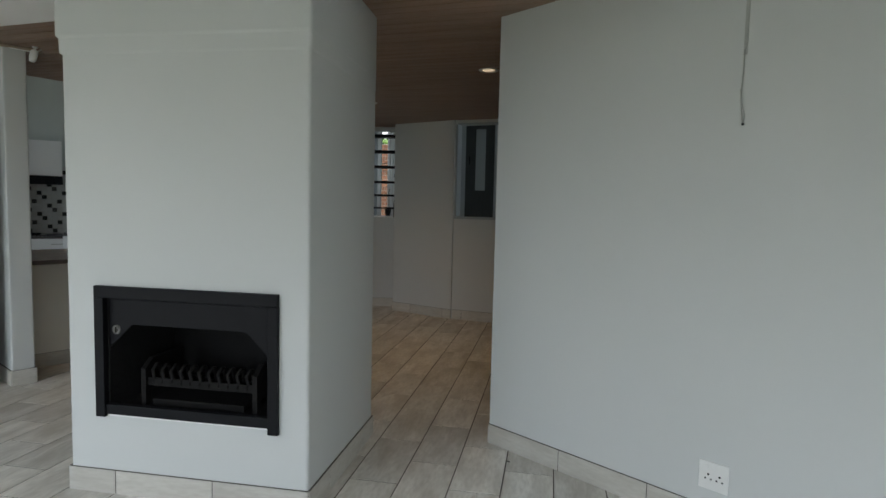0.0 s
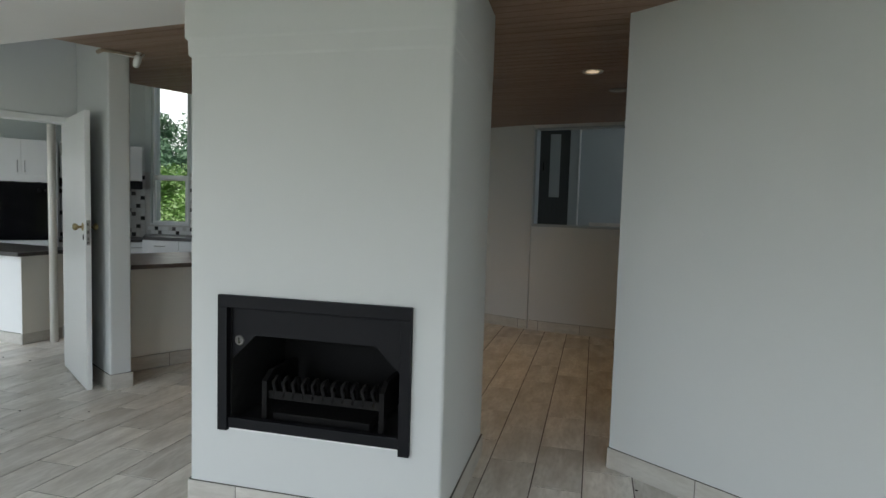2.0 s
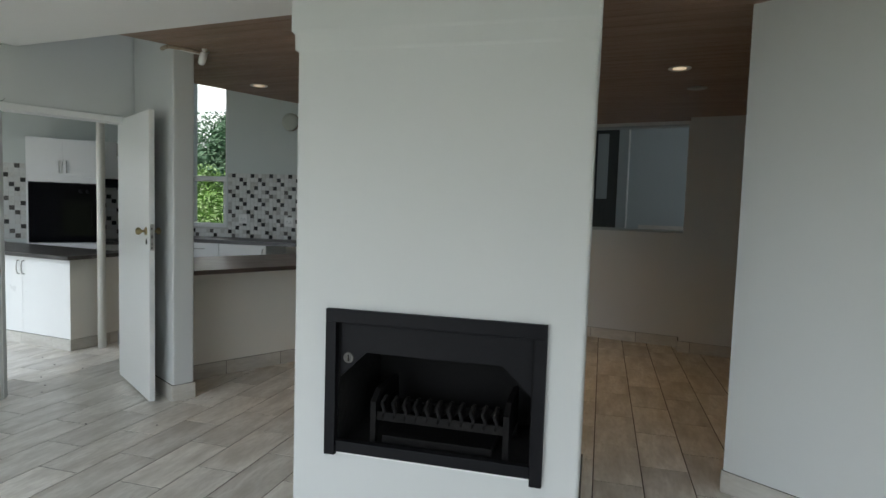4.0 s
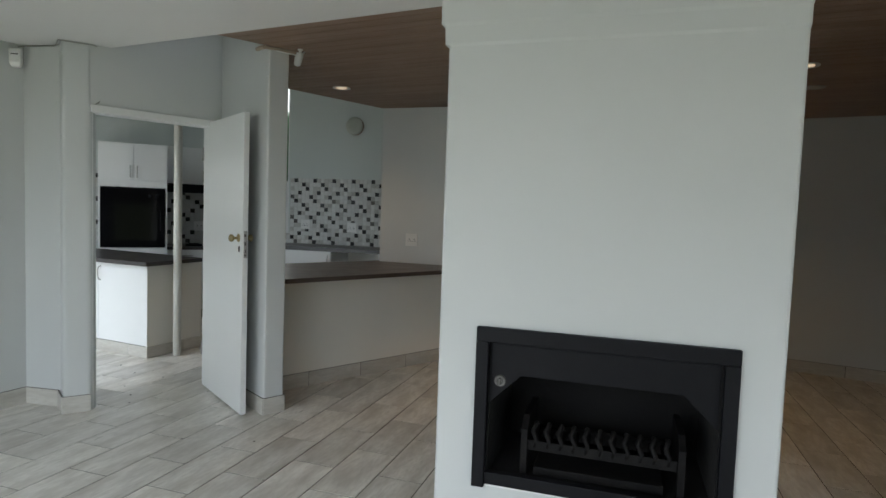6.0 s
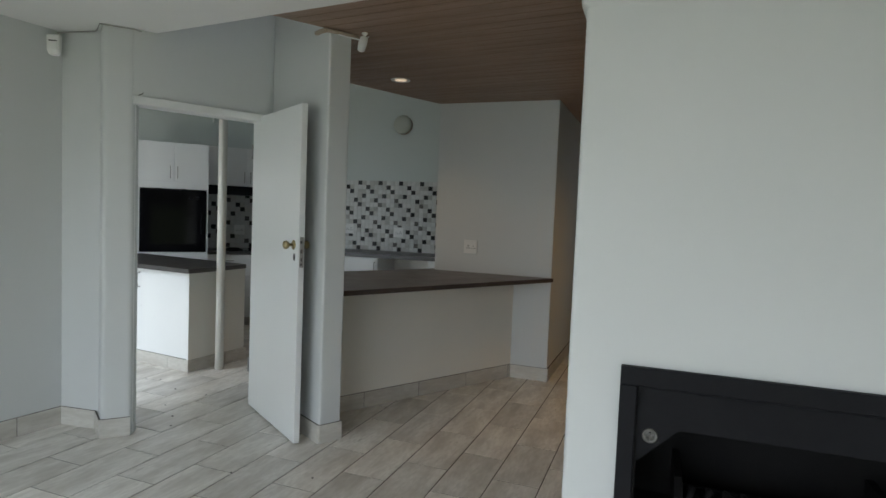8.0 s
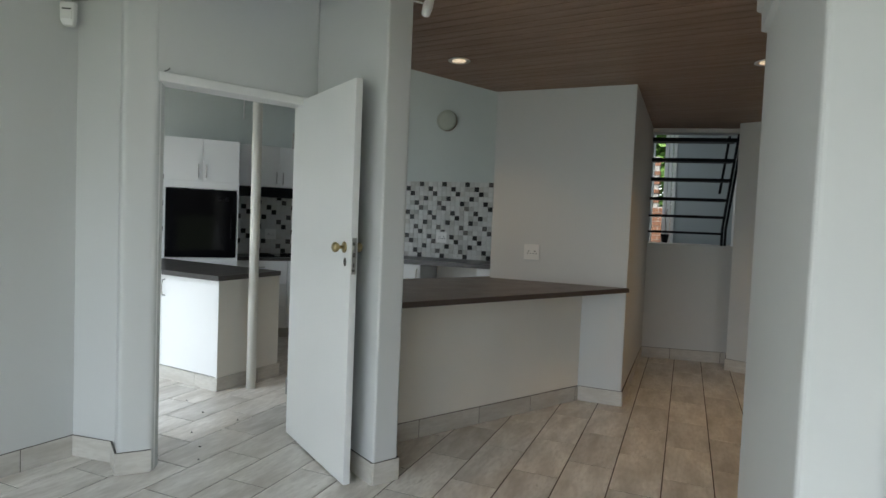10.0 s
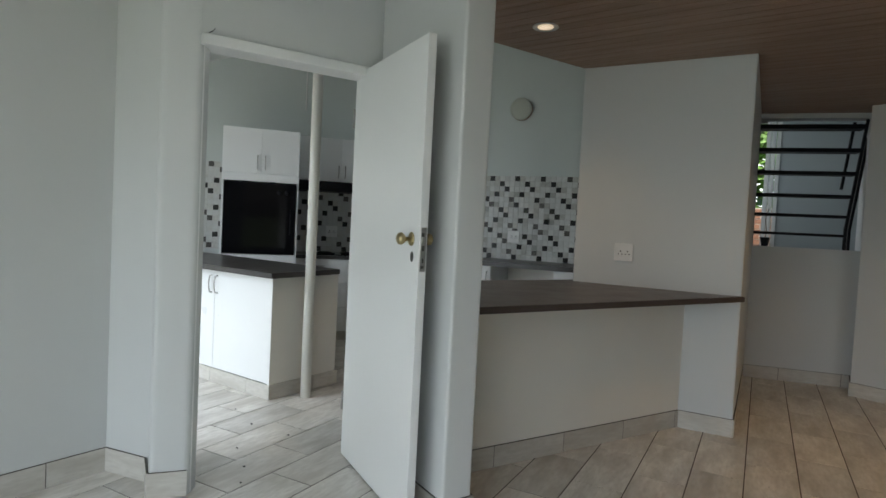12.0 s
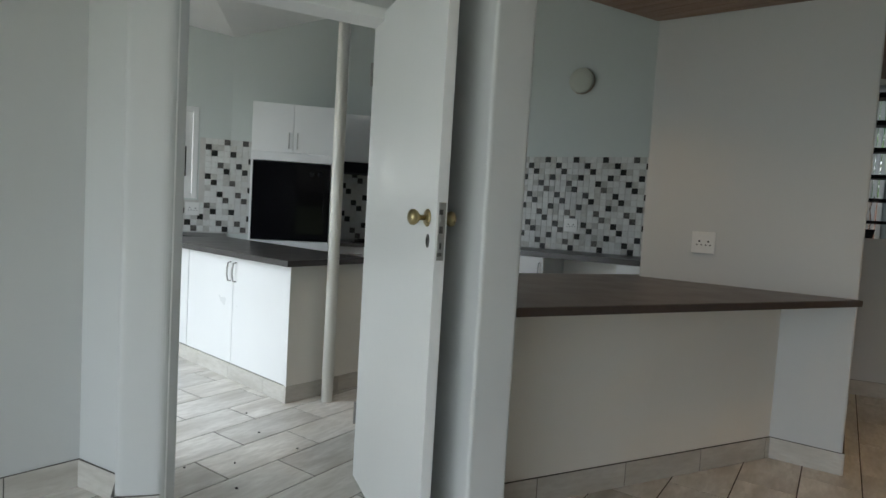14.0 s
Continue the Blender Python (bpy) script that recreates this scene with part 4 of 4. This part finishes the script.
# ---- garden ----
def tree(x, y, height, spread, leaves, leaf, mat, seed, label):
    rnd = random.Random(seed)
    t = tagged(empty("tree", pose(x, y, -0.3)), label, "tree")
    bm = bmesh.new()
    add_tube(bm, [(0, 0, 0), (0.1, 0, height * 0.3), (0.0, 0.15, height * 0.62)], 0.035 * height / 2, 8)
    part("trunk", bm, BARK, t)
    clumps = []
    for i in range(16):
        a, h = rnd.uniform(0, math.tau), rnd.uniform(0.12, 0.95)
        r = spread * math.sqrt(max(0.05, 1 - (2 * h - 0.9) ** 2)) * rnd.uniform(0.35, 0.95)
        c = Vector((r * math.cos(a), r * math.sin(a), h * height))
        clumps.append((c, spread * rnd.uniform(0.25, 0.45)))
        limb = bmesh.new()
        add_tube(limb, [(0, 0.05, height * min(0.6, h * 0.6)), tuple(c * 0.6 + Vector((0, 0, h * height * 0.3))), tuple(c)], 0.012 * height / 2, 5)
        part("limb", limb, BARK, t)
    verts, faces = [], []
    for i in range(leaves):
        c, r = clumps[rnd.randrange(len(clumps))]
        d = Vector((rnd.gauss(0, 1), rnd.gauss(0, 1), rnd.gauss(0, 0.8))).normalized() * r * rnd.uniform(0.5, 1.08)
        p = c + d
        if p.z < 0.05:
            continue
        u = Vector((rnd.gauss(0, 1), rnd.gauss(0, 1), rnd.gauss(0, 0.6))).normalized()
        v = u.orthogonal().normalized()
        s = leaf * rnd.uniform(0.6, 1.3)
        k = len(verts)
        verts += [p - u * s, p + v * s * 0.45, p + u * s, p - v * s * 0.45]
        faces.append((k, k + 1, k + 2, k + 3))
    me = bpy.data.meshes.new("crown")
    me.from_pydata(verts, [], faces)
    me.materials.append(mat)
    ob = new("crown", me)
    ob.parent = t
    tagged(ob, "crown of small green leaves")


tree(-11.9, 9.6, 1.95, 1.5, 34000, 0.042, LEAF, 3, "bushy bright green garden tree with dense leaves")
tree(-14.0, 13.2, 2.3, 1.7, 26000, 0.055, LEAF, 5, "broad green garden tree with small leaves")
tree(-10.8, 10.6, 1.5, 1.3, 24000, 0.042, LEAF, 8, "low leafy green shrub in the garden")
tree(-9.3, 8.9, 1.45, 1.0, 24000, 0.038, LEAF, 9, "low dense green shrub under the kitchen window")
tree(-5.0, 14.5, 4.5, 1.6, 4000, 0.12, LEAF, 12, "green tree beyond the brick garden wall")
for i, (x, y, h, s) in enumerate(((-26, 24, 5.6, 3.2), (-31, 25, 6.6, 3.6), (-23, 27, 6.2, 3.2), (-34, 31, 8.4, 4.2), (-28, 33, 8.6, 4.2), (-38, 28, 8.0, 4.0), (-22, 20, 4.0, 2.6), (-19, 17, 2.6, 2.2))):
    tree(x, y, h * 0.86, s, 34000, 0.12, LEAF_HAZE, 20 + i, "distant dark green tree on the hillside, haze tinted into its leaves")


# ---- brick garden wall beyond the raised room ----
bw = tagged(empty("brick_wall", pose(-5.3, 11.2, 0.9)), "low garden wall of pale orange face bricks", "wall")
part("mortar", box(0.0, 1.3, 0.008, 0.1, -1.2, 1.7), T_GROUT, bw)
part("mortar", box(1.3, 2.0, 0.008, 0.1, -1.2, 0.86), T_GROUT, bw)
bme = bpy.data.meshes.new("brick")
bbm = box(-0.105, 0.105, 0.0, 0.09, -0.033, 0.033, 0.002)
bbm.to_mesh(bme)
bbm.free()
bme.materials.append(BRICK)
for r in range(22):
    for c in range(9):
        x, z = 0.11 + c * 0.22 + (0.11 if r % 2 else 0), 0.04 + r * 0.077
        if (x < 1.25 and z < 1.68) or (x < 1.92 and z < 0.83):
            ob = new("brick", bme)
            ob.location = (x, random.uniform(-0.003, 0.003), z)
            ob.parent = bw

# ---- floor tiles ----
def tile_mesh():
    bm = bmesh.new()
    a, b = (TX - 0.006) / 2, (TY - 0.006) / 2
    c = 0.0012
    lo = [bm.verts.new((x, y, -0.008)) for x, y in ((-a, -b), (a, -b), (a, b), (-a, b))]
    md = [bm.verts.new((x, y, -c)) for x, y in ((-a, -b), (a, -b), (a, b), (-a, b))]
    hi = [bm.verts.new((x, y, 0)) for x, y in ((-a + c, -b + c), (a - c, -b + c), (a - c, b - c), (-a + c, b - c))]
    bm.faces.new(hi)
    for r0, r1 in ((lo, md), (md, hi)):
        for i in range(4):
            bm.faces.new((r0[i], r0[(i + 1) % 4], r1[(i + 1) % 4], r1[i]))
    me = bpy.data.meshes.new("floor_tile")
    bm.to_mesh(me)
    bm.free()
    me.materials.append(TILE)
    return me


def floor_tiles():
    me = tile_mesh()
    near, far = [], []
    turn = Matrix.Rotation(radians(TURN), 2)
    for i in range(-26, 32):
        for j in range(-18, 26):
            u, v = -2.531 - (i + 0.5) * TX, 2.641 + (j + (0.0 if i % 2 == 0 else 0.5)) * TY
            x, y = turn @ Vector((u, v))
            if not (-9.3 < x < 3.26 and -1.25 < y < 8.3):
                continue
            if -6.9 < x < 0.4 and 1.75 < y < 7.3 and not (x < -4.2 and y > 5.0) and not (x > -0.2 and y < 2.2) and not (-2.1 < x < -1.25 and 2.6 < y < 3.2) and not (x < -5.0 and y < 2.5):
                near.append((x, y))
            else:
                far.append((x, y))
    near.sort(key=lambda p: (p[0] + 3.2) ** 2 + (p[1] - 3.2) ** 2)
    far += near[300:]
    for x, y in near[:300]:
        ob = new("floor_tile", me)
        ob.matrix_world = pose(x, y, random.uniform(-0.0004, 0.0004), 0, 0, TURN)
        ob.parent = floor
    a, b = (TX - 0.006) / 2, (TY - 0.006) / 2
    ring = [turn @ Vector(c) for c in ((-a, -b), (a, -b), (a, b), (-a, b))]
    verts, faces = [], []
    for x, y in far:
        k = len(verts)
        verts += [(x + c.x, y + c.y, z) for z in (-0.006, 0.0) for c in ring]
        faces += [(k + 4, k + 5, k + 6, k + 7)] + [(k + j, k + (j + 1) % 4, k + 4 + (j + 1) % 4, k + 4 + j) for j in range(4)]
    m2 = bpy.data.meshes.new("floor_tiles_far")
    m2.from_pydata(verts, [], faces)
    m2.materials.append(TILE_FAR)
    ob = new("floor_tiles_far", m2)
    ob.parent = floor
    tagged(ob, "wood-look floor tiles farther off", kind="stuff")


floor_tiles()


# ---- tiled baseboards ----
def baseboard(points, first=0.3):
    base = tagged(empty("baseboard", pose(points[0][0], points[0][1], 0)), "baseboard of wood-look tile strips with dark joints", "baseboard", kind="structure")
    for (ax, ay), (bx, by) in zip(points, points[1:]):
        m = run_pose((ax, ay), (bx, by))
        L = math.hypot(bx - ax, by - ay)
        s = -0.006
        n = 0
        end = L + 0.006
        while s < end - 0.01:
            e = min(s + (first if n == 0 and L > 0.6 else 0.497), end)
            bm = bmesh.new()
            add_box(bm, s + 0.0022, e - 0.0022, -0.0105, 0.001, 0.0005, 0.113, 0.0012, m)
            wpart("baseboard_tile", bm, SKIRT, base)
            s = e
            n += 1
        cap = bmesh.new()
        add_box(cap, 0.0, L, -0.0085, 0.001, 0.0005, 0.1145, 0, m)
        wpart("joint_bed", cap, JOINT, base)
    return base


def cpoint(x, y):
    v = cm @ Vector((x, y, 0))
    return (v.x, v.y)


baseboard([tuple((FIRE_WALL @ Vector((x, y, 0))).xy) for x, y in ((-0.612, 0.965), (-0.612, 0.0), (0.590, 0.0), (0.590, 0.965))], 0.25)
baseboard([(-0.425, 3.62), RW0, (3.2, 1.4715)], 0.5)
baseboard([(-5.575, -1.1), (-5.575, 2.665), (-5.32, 2.727), (-5.15, 2.645), (-5.062, 2.772)], 0.53)
baseboard([(-4.727, 3.575), (-4.020, 3.280), (-3.963, 3.415), (-4.3, 3.558)])
baseboard([cpoint(0.24, 0.296), cpoint(counter_len - 0.06, 0.296)], 0.44)
baseboard([(-3.60, 5.383), (-3.255, 5.42), (-3.47, 7.34)], 0.31)
baseboard([(-3.47, 7.355), (-2.648, 7.615), (-2.645, 7.30), (-1.77, 7.045)])
baseboard([(-1.75, 7.067), (-0.702, 6.978), (-0.702, 6.755), (3.2, 6.458)], 0.12)


# ---- mosaic splashbacks ----
STEPS = (0, 2, 3, 1, 4)


def mosaic(name, m, x0, x1, z0, z1, hole=None, single=None, seed=1, pitch=0.0545, phase=0, shift=0.0):
    rnd = random.Random(seed)
    wall_ob = tagged(empty(name, m), "splashback of small white, grey and black mosaic tiles", "splashback", kind="structure")
    part("grout_bed", box(x0, x1, -0.004, -0.0005, z0, z1) if not hole else grid_with_hole(x0, x1, z0, z1, hole), T_GROUT, wall_ob)
    h = (pitch - 0.0035) / 2
    shared = {}
    for key, mat in (("w", T_WHITE), ("g", T_GREY), ("m", T_MID), ("k", T_DARK)):
        bm = box(-h, h, -0.009, -0.003, -h, h, 0)
        me = bpy.data.meshes.new("mosaic_tile")
        bmesh.ops.recalc_face_normals(bm, faces=bm.faces)
        bm.to_mesh(me)
        bm.free()
        me.materials.append(mat)
        shared[key] = me
    rest = {key: ([], []) for key in "wgmk"}
    nx, nz = int((x1 - x0) / pitch + 0.5), int((z1 - z0) / pitch + 0.5)
    made = 0
    for i in range(nx):
        for k in range(nz):
            cx, cz = x0 + (i + 0.5) * pitch - shift, z1 - (k + 0.5) * pitch
            if cx - h < x0 - 0.001 or cx + h > x1 + 0.03 or cz - h < z0 - 0.035:
                continue
            if hole and hole[0] - h < cx < hole[1] + h and hole[2] - h < cz < hole[3] + h:
                continue
            step, u = (i - phase - STEPS[k % 5]) % 5, rnd.random()
            if step == 0:
                key = "m" if u < (0.6 if k % 5 in (0, 4) else 0.1) else "k"
            else:
                key = "g" if u < (0.55 if step == 1 else 0.14) else "w"
            if single and single[0] < cx < single[1] and made < 300:
                ob = new("mosaic_tile", shared[key])
                ob.location = (cx, rnd.uniform(-0.0008, 0.0008), cz)
                ob.rotation_euler = (rnd.gauss(0, 0.016), 0, rnd.gauss(0, 0.016))
                ob.parent = wall_ob
                made += 1
            else:
                v, f = rest[key]
                b = len(v)
                dy, ta, tb = rnd.uniform(-0.0008, 0.0008), rnd.gauss(0, 0.016), rnd.gauss(0, 0.016)
                v += [(cx + p, y + dy + p * ta + q * tb, cz + q) for y in (-0.003, -0.009) for p, q in ((-h, -h), (h, -h), (h, h), (-h, h))]
                f += [(b + 4, b + 5, b + 6, b + 7)] + [(b + j, b + (j + 1) % 4, b + 4 + (j + 1) % 4, b + 4 + j) for j in range(4)]
    for key, mat, word in (("w", T_WHITE, "white"), ("g", T_GREY, "grey"), ("m", T_MID, "dark grey"), ("k", T_DARK, "black")):
        me = bpy.data.meshes.new("mosaic_rest")
        me.from_pydata(rest[key][0], [], rest[key][1])
        me.materials.append(mat)
        ob = new("mosaic_rest", me)
        ob.parent = wall_ob
        tagged(ob, word + " mosaic tiles farther off", kind="stuff")


def grid_with_hole(x0, x1, z0, z1, hole):
    bm = bmesh.new()
    a, b, c, d = hole
    for r in ((x0, a, z0, z1), (b, x1, z0, z1), (a, b, z0, c)):
        add_box(bm, r[0], r[1], -0.004, -0.0005, r[2], r[3])
    return bm


mosaic("splashback_window", wm, 0.0, 2.93, 0.942, 1.812, (0.075, 0.685, 1.07, 3.4), (1.22, 2.12), 4, 0.0545, 4, 0.015)
mosaic("splashback_hob", run_pose(K2, K1), 0.0, 2.0, 0.893, 1.815, None, None, 6, 0.057, 2)
mosaic("splashback_west", w2, 0.25, w2len - 0.005, 0.893, 1.815, (0.585, 1.625, 1.205, 2.2), None, 9, 0.057, 3)

socket(wm @ pose(1.585, -0.0105, 1.18, 0, 0, 180), "white socket among the mosaic tiles")
socket(wm @ pose(0.92, -0.0105, 1.2, 0, 0, 180), "white socket among the mosaic tiles")
socket(run_pose(K2, K1) @ pose(1.42, -0.0105, 1.13, 0, 0, 180), "white socket above the hob")
socket(w2 @ pose(w2len - 0.33, -0.0105, 1.12, 0, 0, 180), "white socket above the corner worktop")


# ---- crumbs of debris on the floor ----
for i, (x, y) in enumerate(((-5.35, 3.24), (-5.12, 3.12), (-5.6, 3.52), (-5.9, 3.62), (-4.98, 3.0), (-4.15, 2.72), (-5.3, 3.55), (-3.75, 2.9), (-6.2, 3.3), (-6.0, 3.1), (-5.45, 3.05), (-2.2, 2.16), (-2.12, 2.15), (-0.33, 3.27))):
    bm = bmesh.new()
    bmesh.ops.create_icosphere(bm, subdivisions=1, radius=0.006)
    for v in bm.verts:
        v.co = Vector((v.co.x * random.uniform(0.7, 1.9), v.co.y * random.uniform(0.5, 1.3), v.co.z * random.uniform(0.4, 0.8) + 0.003))
    ob = tagged(mesh_object("crumb", bm, SOOT), "tiny dark crumb of debris on the floor", "debris", group="floor debris")
    ob.location = (x, y, 0)
